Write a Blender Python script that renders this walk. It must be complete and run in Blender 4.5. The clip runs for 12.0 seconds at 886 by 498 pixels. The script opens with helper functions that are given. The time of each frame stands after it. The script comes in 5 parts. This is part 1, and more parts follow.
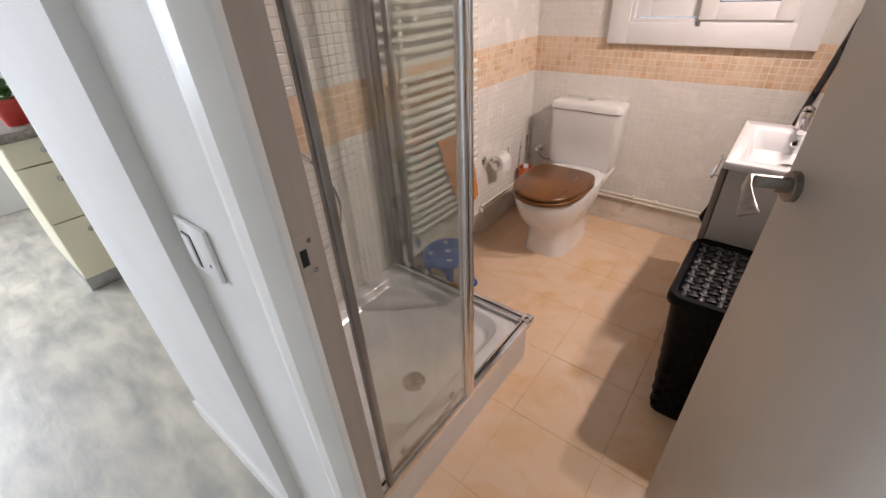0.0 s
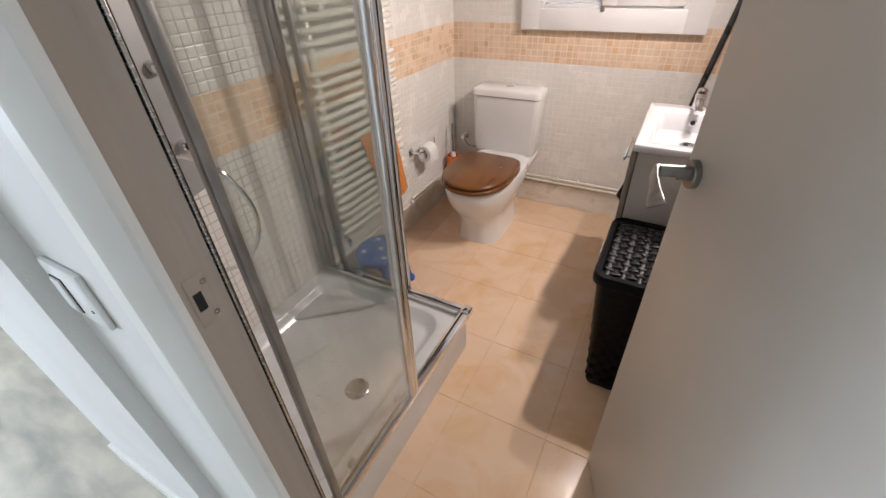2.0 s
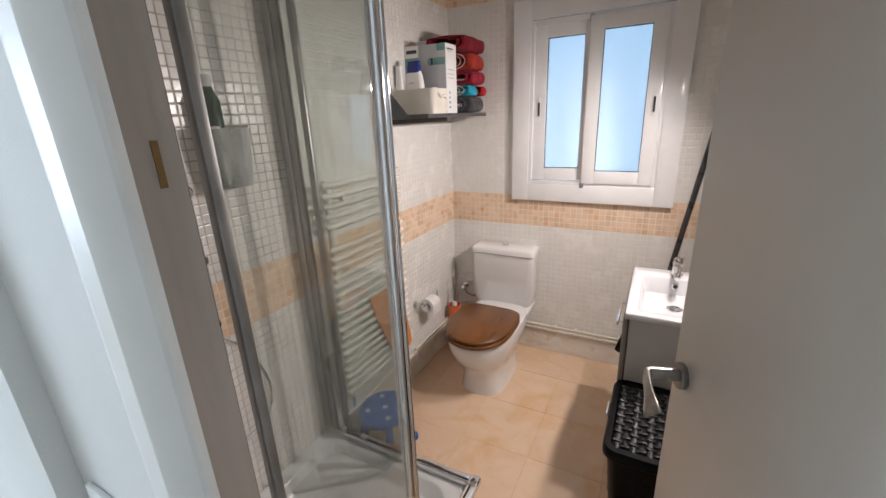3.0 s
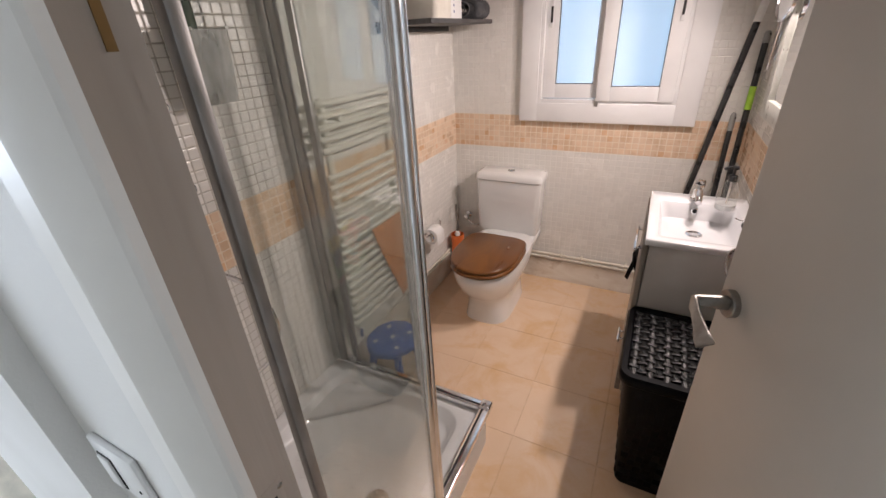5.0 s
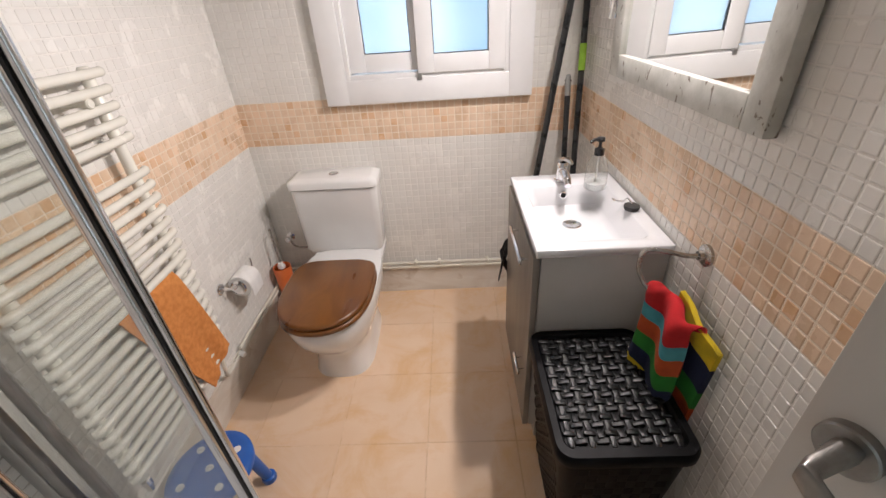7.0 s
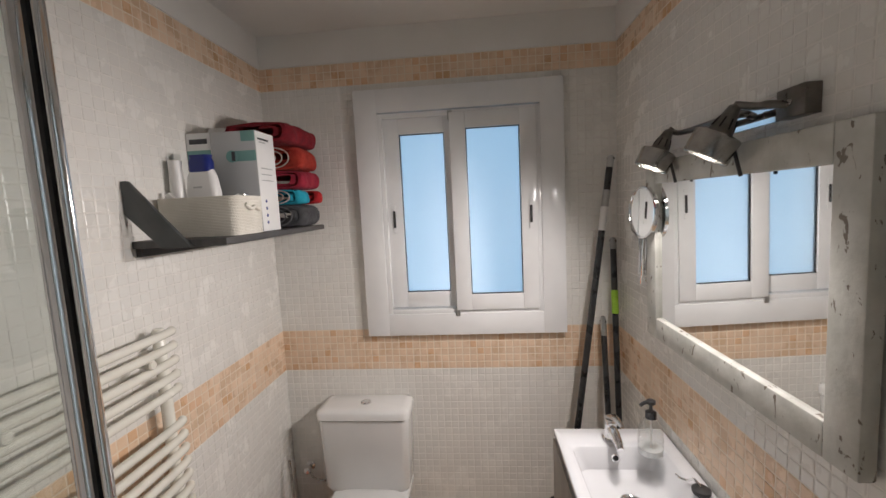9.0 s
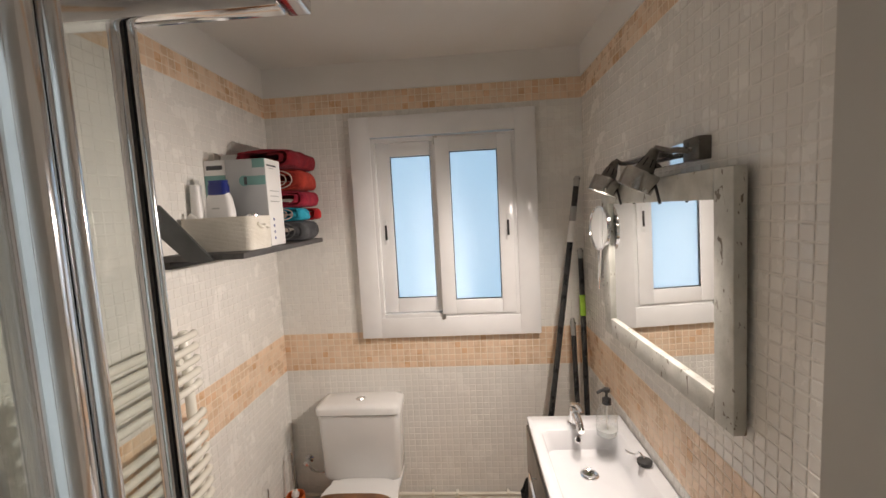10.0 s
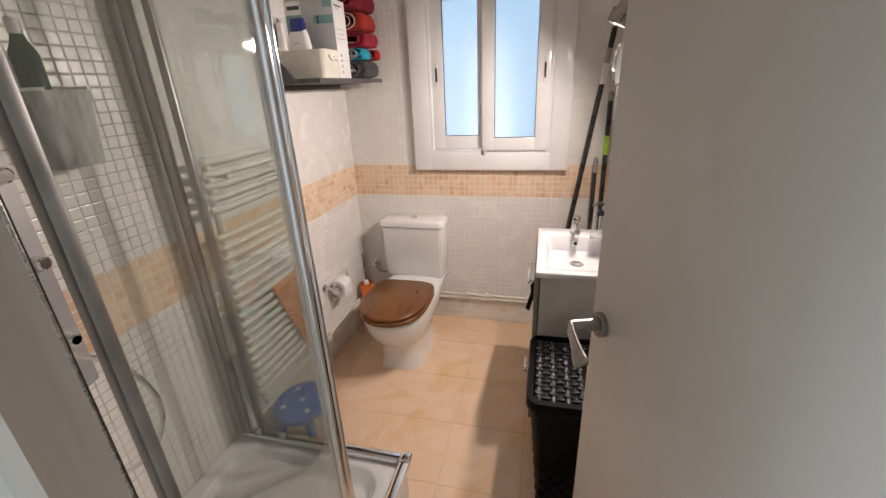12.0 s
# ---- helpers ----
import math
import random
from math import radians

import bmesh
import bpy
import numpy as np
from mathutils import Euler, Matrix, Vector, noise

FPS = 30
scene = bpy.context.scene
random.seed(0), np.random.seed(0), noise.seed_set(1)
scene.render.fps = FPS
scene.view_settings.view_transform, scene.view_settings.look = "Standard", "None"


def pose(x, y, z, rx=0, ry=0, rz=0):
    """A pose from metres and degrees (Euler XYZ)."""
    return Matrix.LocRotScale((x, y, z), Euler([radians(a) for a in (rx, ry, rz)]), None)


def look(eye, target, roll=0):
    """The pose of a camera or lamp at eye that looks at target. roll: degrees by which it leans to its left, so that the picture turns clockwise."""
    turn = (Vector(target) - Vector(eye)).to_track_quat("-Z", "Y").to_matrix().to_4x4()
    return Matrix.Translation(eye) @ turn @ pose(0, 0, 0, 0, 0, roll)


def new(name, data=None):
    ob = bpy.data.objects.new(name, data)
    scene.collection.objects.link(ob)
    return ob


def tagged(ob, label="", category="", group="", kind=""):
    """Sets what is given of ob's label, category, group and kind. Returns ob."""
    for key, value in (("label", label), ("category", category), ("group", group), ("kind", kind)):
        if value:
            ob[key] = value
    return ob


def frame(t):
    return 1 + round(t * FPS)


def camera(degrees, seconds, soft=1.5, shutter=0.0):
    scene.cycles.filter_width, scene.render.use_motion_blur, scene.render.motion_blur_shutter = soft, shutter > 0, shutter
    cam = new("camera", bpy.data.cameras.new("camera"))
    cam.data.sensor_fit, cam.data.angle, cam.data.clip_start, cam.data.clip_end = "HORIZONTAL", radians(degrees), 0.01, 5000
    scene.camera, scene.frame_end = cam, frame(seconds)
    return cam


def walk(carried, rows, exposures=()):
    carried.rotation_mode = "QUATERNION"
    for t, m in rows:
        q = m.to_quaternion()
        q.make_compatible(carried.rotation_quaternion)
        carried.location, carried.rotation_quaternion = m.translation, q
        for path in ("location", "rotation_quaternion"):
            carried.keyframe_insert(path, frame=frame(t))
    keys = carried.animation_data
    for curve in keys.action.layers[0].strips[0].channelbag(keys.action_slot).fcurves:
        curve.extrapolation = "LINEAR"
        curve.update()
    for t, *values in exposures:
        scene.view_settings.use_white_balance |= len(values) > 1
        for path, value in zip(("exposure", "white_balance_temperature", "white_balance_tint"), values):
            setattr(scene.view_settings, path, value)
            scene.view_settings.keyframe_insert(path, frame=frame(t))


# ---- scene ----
cam = camera(94.8, 12.0)
PATH = [
    (0, (0.178, 0.505, 1.377), (-0.89, 1.793, 0.28), -3.0),
    (0.5, (0.157, 0.534, 1.376), (-0.634, 1.937, 0.192), -1.6),
    (1, (0.178, 0.542, 1.371), (-0.593, 1.897, 0.118), -2.7),
    (1.5, (0.181, 0.552, 1.37), (-0.6, 1.885, 0.1), -3.1),
    (2, (0.173, 0.559, 1.393), (-0.627, 1.976, 0.23), -2.4),
    (2.5, (0.171, 0.537, 1.496), (-0.7, 2.115, 0.628), -2.0),
    (2.7, (0.164, 0.527, 1.529), (-0.725, 2.168, 0.808), -1.8),
    (4.3, (0.151, 0.528, 1.669), (-0.763, 2.239, 1.183), -3.8),
    (4.5, (0.111, 0.528, 1.598), (-0.771, 2.218, 0.994), -3.3),
    (5, (0.063, 0.58, 1.521), (-0.762, 2.149, 0.595), -3.1),
    (5.5, (0.023, 0.69, 1.416), (-0.821, 2.146, 0.335), -4.2),
    (6, (-0.045, 0.8, 1.435), (-0.515, 2.444, 0.398), -4.7),
    (6.5, (-0.081, 0.957, 1.393), (-0.28, 2.657, 0.359), -4.5),
    (6.7, (-0.087, 1.039, 1.405), (-0.187, 2.735, 0.35), -4.6),
    (8.3, (-0.142, 1.228, 1.554), (-0.208, 3.152, 1.01), -2.4),
    (8.5, (-0.128, 1.231, 1.585), (-0.239, 3.185, 1.171), -2.9),
    (9, (-0.131, 1.203, 1.648), (-0.308, 3.183, 1.433), -2.8),
    (9.5, (-0.124, 1.154, 1.686), (-0.303, 3.138, 1.509), -2.5),
    (10, (-0.093, 0.999, 1.688), (-0.223, 2.986, 1.502), -3.0),
    (10.5, (-0.036, 0.838, 1.664), (-0.178, 2.811, 1.363), -4.2),
    (11, (0.067, 0.704, 1.616), (-0.175, 2.624, 1.11), -4.5),
    (11.5, (0.114, 0.581, 1.549), (-0.284, 2.423, 0.878), -2.5),
    (12, (0.11, 0.573, 1.538), (-0.346, 2.372, 0.793), -2.5),
]
walk(cam, [(t, look(eye, target, roll)) for t, eye, target, roll in PATH],
     exposures=((0, -0.22, 6850, 19), (0.5, -0.08, 6800, 18), (2.0, -0.06, 6500, 13), (2.5, -0.12, 6300, 11), (4.4, -0.30, 6450, 15), (5.0, -0.26, 6600, 16), (5.5, -0.04, 6600, 14), (6.0, -0.06, 6350, 12), (6.6, 0.04, 6250, 11),
                (8.4, -0.62, 5950, 7), (9.5, -0.46, 6500, 8), (10.5, -0.24, 6800, 10), (11.0, -0.25, 6800, 12), (12.0, -0.16, 6700, 13)))

# ---- light ----
AIM_A, AIM_B = Vector((-0.40, 0.085, -0.915)).normalized(), Vector((-0.43, 0.19, -0.883)).normalized()
LAMP_A, LAMP_B = Vector((0.359, 2.414, 1.721)) - AIM_A * 0.035, Vector((0.351, 2.125, 1.720)) - AIM_B * 0.035
world = bpy.data.worlds.new("sky")
scene.world = world
world.use_nodes = True
sky = world.node_tree.nodes.new("ShaderNodeTexSky")
sky.sky_type, sky.sun_disc, sky.sun_elevation, sky.sun_rotation = "NISHITA", False, radians(38), radians(200)
world.node_tree.links.new(sky.outputs[0], world.node_tree.nodes["Background"].inputs[0])
world.node_tree.nodes["Background"].inputs[1].default_value = 0.1


def lamp(name, kind, m, energy, colour, **more):
    data = bpy.data.lights.new(name, kind)
    data.energy, data.color = energy, colour
    if kind == "SPOT":
        data.spot_size, data.spot_blend, data.shadow_soft_size = more["size"], more["blend"], more["radius"]
    if kind == "AREA":
        data.shape, data.size, data.size_y = "RECTANGLE", more["size"], more["size_y"]
    ob = new(name, data)
    ob.matrix_world = m
    return ob


WARM = (1.0, 0.88, 0.82)
SHINE_A, SHINE_B = Vector((-0.82, 0.03, -0.72)), Vector((-0.82, -0.24, -0.66))
for spot_at, spot_aim, shine in ((LAMP_A, AIM_A, SHINE_A), (LAMP_B, AIM_B, SHINE_B)):
    lamp("spot_bulb_light", "SPOT", look(spot_at + spot_aim * 0.040, spot_at + spot_aim * 0.040 + shine), 40, WARM, size=radians(162), blend=0.95, radius=0.022)
lamp("kitchen_daylight", "AREA", look((-4.27, -1.0, 1.5), (-2.0, -0.75, 1.4)), 138, (0.70, 0.84, 1.0), size=1.5, size_y=1.3)

# ---- materials ----
def grain(name, c1, c2, scale=8.0, rough=0.5, bump=0.0, bump_scale=120.0, metal=0.0, vary=0.0, coat=0.0, contrast=(0.35, 0.65), stretch=(1, 1, 1), rough_vary=0.08, detail=5.0, distort=0.0):
    m = bpy.data.materials.new(name)
    m.use_nodes = True
    n, l = m.node_tree.nodes, m.node_tree.links
    p = n["Principled BSDF"]
    geo = n.new("ShaderNodeNewGeometry")
    mp = n.new("ShaderNodeMapping")
    mp.inputs["Scale"].default_value = stretch
    l.new(geo.outputs["Position"], mp.inputs["Vector"])
    tx = n.new("ShaderNodeTexNoise")
    tx.inputs["Scale"].default_value, tx.inputs["Detail"].default_value, tx.inputs["Distortion"].default_value = scale, detail, distort
    l.new(mp.outputs[0], tx.inputs["Vector"])
    ramp = n.new("ShaderNodeValToRGB")
    ramp.color_ramp.elements[0].position, ramp.color_ramp.elements[1].position = contrast
    ramp.color_ramp.elements[0].color, ramp.color_ramp.elements[1].color = (*c1, 1), (*c2, 1)
    l.new(tx.outputs[0], ramp.inputs[0])
    colour = ramp.outputs[0]
    if vary:
        info = n.new("ShaderNodeObjectInfo")
        add = n.new("ShaderNodeMath")
        add.operation = "ADD"
        l.new(geo.outputs["Random Per Island"], add.inputs[0])
        l.new(info.outputs["Random"], add.inputs[1])
        fr = n.new("ShaderNodeMath")
        fr.operation = "FRACT"
        l.new(add.outputs[0], fr.inputs[0])
        mr = n.new("ShaderNodeMapRange")
        mr.inputs["To Min"].default_value, mr.inputs["To Max"].default_value = 1 - vary, 1 + vary * 0.6
        l.new(fr.outputs[0], mr.inputs["Value"])
        hsv = n.new("ShaderNodeHueSaturation")
        l.new(mr.outputs[0], hsv.inputs["Value"])
        l.new(colour, hsv.inputs["Color"])
        colour = hsv.outputs[0]
    l.new(colour, p.inputs["Base Color"])
    p.inputs["Metallic"].default_value = metal
    p.inputs["Coat Weight"].default_value = coat
    fine = n.new("ShaderNodeTexNoise")
    fine.inputs["Scale"].default_value, fine.inputs["Detail"].default_value = bump_scale, 4.0
    l.new(mp.outputs[0], fine.inputs["Vector"])
    rr = n.new("ShaderNodeMapRange")
    rr.inputs["To Min"].default_value, rr.inputs["To Max"].default_value = max(0.02, rough - rough_vary), rough + rough_vary
    l.new(tx.outputs[0], rr.inputs["Value"])
    l.new(rr.outputs[0], p.inputs["Roughness"])
    if bump:
        bp = n.new("ShaderNodeBump")
        bp.inputs["Strength"].default_value, bp.inputs["Distance"].default_value = bump, 0.004
        l.new(fine.outputs[0], bp.inputs["Height"])
        l.new(bp.outputs[0], p.inputs["Normal"])
    return m


def clear(name, colour, rough=0.0, ior=1.45, thin=True, film=0.0):
    """Clear sheet: mostly see-through with a mirror-like share."""
    m = bpy.data.materials.new(name)
    m.use_nodes = True
    n, l = m.node_tree.nodes, m.node_tree.links
    p = n["Principled BSDF"]
    p.inputs["Base Color"].default_value = (*colour, 1)
    p.inputs["Roughness"].default_value, p.inputs["IOR"].default_value = rough, ior
    p.inputs["Transmission Weight"].default_value = 1.0
    if thin:
        tr = n.new("ShaderNodeBsdfTransparent")
        tr.inputs[0].default_value = (*colour, 1)
        gl = n.new("ShaderNodeBsdfGlossy")
        gl.inputs["Roughness"].default_value = rough + 0.02
        lw = n.new("ShaderNodeLayerWeight")
        pw = n.new("ShaderNodeMath")
        pw.operation, pw.inputs[1].default_value = "POWER", 3.0
        l.new(lw.outputs["Facing"], pw.inputs[0])
        fres = n.new("ShaderNodeMapRange")
        fres.inputs["To Min"].default_value, fres.inputs["To Max"].default_value = 0.08, 0.80
        l.new(pw.outputs[0], fres.inputs["Value"])
        mix = n.new("ShaderNodeMixShader")
        l.new(fres.outputs[0], mix.inputs[0])
        l.new(tr.outputs[0], mix.inputs[1])
        l.new(gl.outputs[0], mix.inputs[2])
        last = mix.outputs[0]
        if film:
            geo = n.new("ShaderNodeNewGeometry")
            mp = n.new("ShaderNodeMapping")
            mp.inputs["Scale"].default_value = (9, 9, 1.6)
            l.new(geo.outputs["Position"], mp.inputs["Vector"])
            streak = n.new("ShaderNodeTexNoise")
            streak.inputs["Scale"].default_value, streak.inputs["Detail"].default_value = 4, 6
            l.new(mp.outputs[0], streak.inputs["Vector"])
            drops = n.new("ShaderNodeTexVoronoi")
            drops.inputs["Scale"].default_value = 85
            l.new(geo.outputs["Position"], drops.inputs["Vector"])
            spot = n.new("ShaderNodeMapRange")
            spot.inputs["From Min"].default_value, spot.inputs["From Max"].default_value = 0.13, 0.09
            l.new(drops.outputs["Distance"], spot.inputs["Value"])
            haze = n.new("ShaderNodeMapRange")
            haze.inputs["From Min"].default_value, haze.inputs["From Max"].default_value = 0.3, 0.75
            haze.inputs["To Min"].default_value, haze.inputs["To Max"].default_value = film * 0.35, film * 2.0
            l.new(streak.outputs[0], haze.inputs["Value"])
            more = n.new("ShaderNodeMath")
            more.operation, more.inputs[2].default_value = "MULTIPLY_ADD", 0.0
            l.new(spot.outputs[0], more.inputs[0])
            more.inputs[1].default_value = film * 2.2
            l.new(haze.outputs[0], more.inputs[2])
            lime = n.new("ShaderNodeBsdfDiffuse")
            lime.inputs[0].default_value = (0.75, 0.75, 0.73, 1)
            dim = n.new("ShaderNodeMixShader")
            l.new(more.outputs[0], dim.inputs[0])
            l.new(last, dim.inputs[1])
            l.new(lime.outputs[0], dim.inputs[2])
            last = dim.outputs[0]
        l.new(last, n["Material Output"].inputs[0])
    return m


def glow(name, colour, strength):
    m = bpy.data.materials.new(name)
    m.use_nodes = True
    p = m.node_tree.nodes["Principled BSDF"]
    p.inputs["Base Color"].default_value = (0.8, 0.8, 0.8, 1)
    p.inputs["Emission Color"].default_value, p.inputs["Emission Strength"].default_value = (*colour, 1), strength
    return m


M = dict(
    tile_white=grain("white_mosaic", (0.79, 0.77, 0.727), (0.808, 0.789, 0.747), 9, 0.26, 0.08, 60, vary=0.025),
    tile_peach=grain("peach_mosaic", (0.745, 0.535, 0.36), (0.805, 0.62, 0.455), 14, 0.28, 0.10, 60, vary=0.06),
    tile_amber=grain("amber_mosaic", (0.69, 0.43, 0.245), (0.755, 0.51, 0.32), 14, 0.28, 0.12, 60, vary=0.06),
    grout=grain("grout", (0.775, 0.75, 0.705), (0.80, 0.775, 0.73), 9, 0.9, 0.3, 300),
    grout_peach=grain("peach_grout", (0.80, 0.67, 0.53), (0.84, 0.72, 0.59), 9, 0.9, 0.3, 300),
    plaster=grain("white_plaster", (0.77, 0.755, 0.72), (0.82, 0.805, 0.775), 3, 0.85, 0.25, 220),
    ceiling=grain("ceiling_paint", (0.79, 0.77, 0.735), (0.84, 0.82, 0.785), 2, 0.9, 0.2, 200),
    floor=grain("peach_floor_tile", (0.80, 0.575, 0.385), (0.85, 0.655, 0.49), 4.0, 0.22, 0.06, 60, vary=0.03, contrast=(0.22, 0.76), distort=0.15, rough_vary=0.05, detail=2.5),
    grout_aged=grain("aged_shower_grout", (0.40, 0.375, 0.33), (0.72, 0.69, 0.63), 9, 0.9, 0.5, 300, contrast=(0.35, 0.7), stretch=(1, 1, 0.5)),
    floor_joint=grain("floor_joint", (0.70, 0.48, 0.30), (0.80, 0.60, 0.42), 30, 0.9, 0.3, 300),
    skirt=grain("stone_skirting", (0.70, 0.63, 0.54), (0.83, 0.79, 0.72), 7, 0.32, 0.1, 80, distort=1.0, stretch=(0.6, 0.6, 1.6)),
    vinyl=grain("marbled_vinyl", (0.36, 0.34, 0.29), (0.62, 0.565, 0.46), 7.0, 0.42, 0.12, 50, contrast=(0.34, 0.66), distort=0.3, stretch=(0.6, 1.5, 1), detail=10),
    paint=grain("white_gloss_paint", (0.79, 0.765, 0.72), (0.85, 0.825, 0.78), 5, 0.44, 0.15, 40),
    # whitish jamb paint toned down to taupe: the doorway's shade is in the colour
    jamb=grain("shaded_jamb_paint", (0.335, 0.285, 0.238), (0.425, 0.37, 0.318), 26, 0.40, 0.2, 60, stretch=(1, 1, 0.05), contrast=(0.3, 0.7)),
    brass_dark=grain("dark_brass", (0.16, 0.09, 0.03), (0.24, 0.14, 0.05), 30, 0.5, metal=0.6),
    leaf=grain("door_leaf_paint", (0.54, 0.507, 0.465), (0.59, 0.553, 0.508), 2.5, 0.36, 0.05, 30),
    upvc=grain("white_window_frame", (0.80, 0.80, 0.80), (0.85, 0.85, 0.85), 6, 0.17, rough_vary=0.04),
    porcelain=grain("porcelain", (0.80, 0.80, 0.79), (0.84, 0.84, 0.83), 4, 0.10, coat=0.4, rough_vary=0.04),
    tray=grain("tray_acrylic", (0.66, 0.67, 0.67), (0.75, 0.76, 0.76), 6, 0.15, 0.06, 40),
    trayside=grain("tray_side", (0.66, 0.63, 0.59), (0.74, 0.71, 0.67), 5, 0.4, 0.1, 60),
    chrome=grain("chrome", (0.72, 0.72, 0.73), (0.82, 0.82, 0.83), 14, 0.10, metal=1.0, rough_vary=0.05),
    polished=grain("polished_chrome", (0.80, 0.80, 0.80), (0.84, 0.84, 0.84), 14, 0.03, metal=1.0, rough_vary=0.01),
    gunmetal=grain("gunmetal", (0.15, 0.143, 0.13), (0.22, 0.205, 0.19), 30, 0.30, 0.1, 200, metal=0.8),
    satin=grain("brushed_steel", (0.42, 0.405, 0.38), (0.52, 0.50, 0.475), 60, 0.26, 0.1, 300, metal=1.0, stretch=(1, 1, 6)),
    steel_dark=grain("lever_steel", (0.27, 0.255, 0.24), (0.35, 0.335, 0.315), 60, 0.36, 0.08, 300, metal=1.0),
    basin=grain("basin_white", (0.66, 0.665, 0.68), (0.71, 0.715, 0.73), 4, 0.12, coat=0.3, rough_vary=0.04),
    alu=grain("grey_aluminium", (0.40, 0.40, 0.39), (0.52, 0.52, 0.51), 12, 0.34, metal=0.85),
    alu_dull=grain("dull_aluminium", (0.25, 0.245, 0.235), (0.34, 0.335, 0.325), 12, 0.42, metal=0.7),
    panel=grain("grey_panel", (0.36, 0.36, 0.355), (0.44, 0.44, 0.43), 5, 0.5, metal=0.2),
    rubber=grain("black_seal", (0.012, 0.012, 0.012), (0.03, 0.03, 0.03), 40, 0.6),
    dark=grain("dark_hole", (0.01, 0.01, 0.01), (0.02, 0.02, 0.02), 40, 0.8),
    glass=clear("shower_glass", (0.89, 0.915, 0.90), film=0.032),
    bottle=clear("clear_plastic", (0.97, 0.98, 0.975), 0.05),
    frosted=clear("frosted_pane", (0.86, 0.94, 1.0), 0.45, thin=False),
    outside=glow("daylight_outside", (0.42, 0.62, 0.82), 0.88),
    bulb=glow("lit_bulb", (1.0, 0.93, 0.82), 20),
    seat=grain("brown_wooden_seat", (0.125, 0.043, 0.008), (0.205, 0.080, 0.016), 10, 0.30, 0.04, 60, coat=0.15, stretch=(1, 0.22, 1), distort=1.2),
    van_side=grain("grey_vanity_board", (0.42, 0.405, 0.38), (0.48, 0.465, 0.44), 4, 0.30),
    van_door=grain("grey_oak_vanity", (0.17, 0.145, 0.12), (0.27, 0.235, 0.20), 18, 0.4, 0.15, 90, stretch=(1, 1, 0.15)),
    basket=grain("black_plastic", (0.0015, 0.0015, 0.002), (0.003, 0.003, 0.004), 20, 0.45, 0.1, 200),
    radiator=grain("cream_enamel", (0.76, 0.74, 0.66), (0.82, 0.80, 0.72), 8, 0.25),
    orange=grain("orange_cloth", (0.66, 0.235, 0.055), (0.78, 0.32, 0.09), 60, 0.95, 0.8, 500),
    blue=grain("blue_plastic", (0.015, 0.10, 0.42), (0.025, 0.14, 0.52), 8, 0.3),
    white=grain("white_plastic", (0.78, 0.77, 0.75), (0.83, 0.82, 0.80), 8, 0.35),
    pipe=grain("painted_pipe", (0.72, 0.68, 0.58), (0.80, 0.77, 0.68), 10, 0.35, 0.1, 90),
    black_pole=grain("black_pole", (0.012, 0.013, 0.014), (0.03, 0.03, 0.032), 14, 0.28),
    mirror=grain("mirror_silver", (0.90, 0.91, 0.90), (0.93, 0.94, 0.93), 2, 0.015, metal=1.0, rough_vary=0.005),
    kitchen=grain("cream_lacquer", (0.78, 0.72, 0.52), (0.84, 0.78, 0.59), 3, 0.35),
    worktop=grain("speckled_worktop", (0.18, 0.15, 0.12), (0.34, 0.30, 0.25), 60, 0.3),
)



def stained(m, scale, low, high, colour, share):
    """Soft rust-coloured clouds that run across the joints."""
    n, l = m.node_tree.nodes, m.node_tree.links
    p = n["Principled BSDF"]
    old = p.inputs["Base Color"].links[0].from_socket
    geo = n.new("ShaderNodeNewGeometry")
    tx = n.new("ShaderNodeTexNoise")
    tx.inputs["Scale"].default_value, tx.inputs["Detail"].default_value, tx.inputs["Distortion"].default_value = scale, 7.0, 0.6
    tx.inputs["Roughness"].default_value = 0.62
    l.new(geo.outputs["Position"], tx.inputs["Vector"])
    mr = n.new("ShaderNodeMapRange")
    mr.inputs["From Min"].default_value, mr.inputs["From Max"].default_value, mr.inputs["To Max"].default_value = low, high, share
    l.new(tx.outputs[0], mr.inputs["Value"])
    mix = n.new("ShaderNodeMix")
    mix.data_type = "RGBA"
    l.new(mr.outputs[0], mix.inputs["Factor"])
    l.new(old, mix.inputs["A"])
    mix.inputs["B"].default_value = (*colour, 1)
    l.new(mix.outputs["Result"], p.inputs["Base Color"])


stained(M["floor"], 4.0, 0.46, 0.68, (0.72, 0.41, 0.14), 0.6)
stained(M["floor_joint"], 4.0, 0.46, 0.68, (0.62, 0.33, 0.11), 0.65)
stained(M["skirt"], 11.0, 0.56, 0.70, (0.52, 0.42, 0.31), 0.6)

# ---- building helpers ----
ORIGIN = {}


M["basket"].node_tree.nodes["Principled BSDF"].inputs["Specular IOR Level"].default_value = 0.12


def thing(name, at, label, category, group="", kind=""):
    ob = new(name)
    ob.location = at
    ORIGIN[ob.name] = Vector(at)
    return tagged(ob, label, category, group, kind)


def part(name, bm, material, parent=None, label="", smooth=True, angle=35):
    me = bpy.data.meshes.new(name)
    o = ORIGIN.get(parent.name, Vector()) if parent else Vector()
    bm.normal_update()
    if o.length:
        bmesh.ops.translate(bm, verts=bm.verts, vec=-o)
    bm.to_mesh(me)
    bm.free()
    me.materials.append(M[material] if isinstance(material, str) else material)
    if smooth:
        me.shade_smooth()
        me.set_sharp_from_angle(angle=radians(angle))
    ob = new(name, me)
    if parent:
        ob.parent = parent
        ORIGIN[ob.name] = o
    if label:
        tagged(ob, label)
    return ob


def structure(name, bm, material, label, category):
    return tagged(part(name, bm, material, None, smooth=False), label, category, "", "structure")


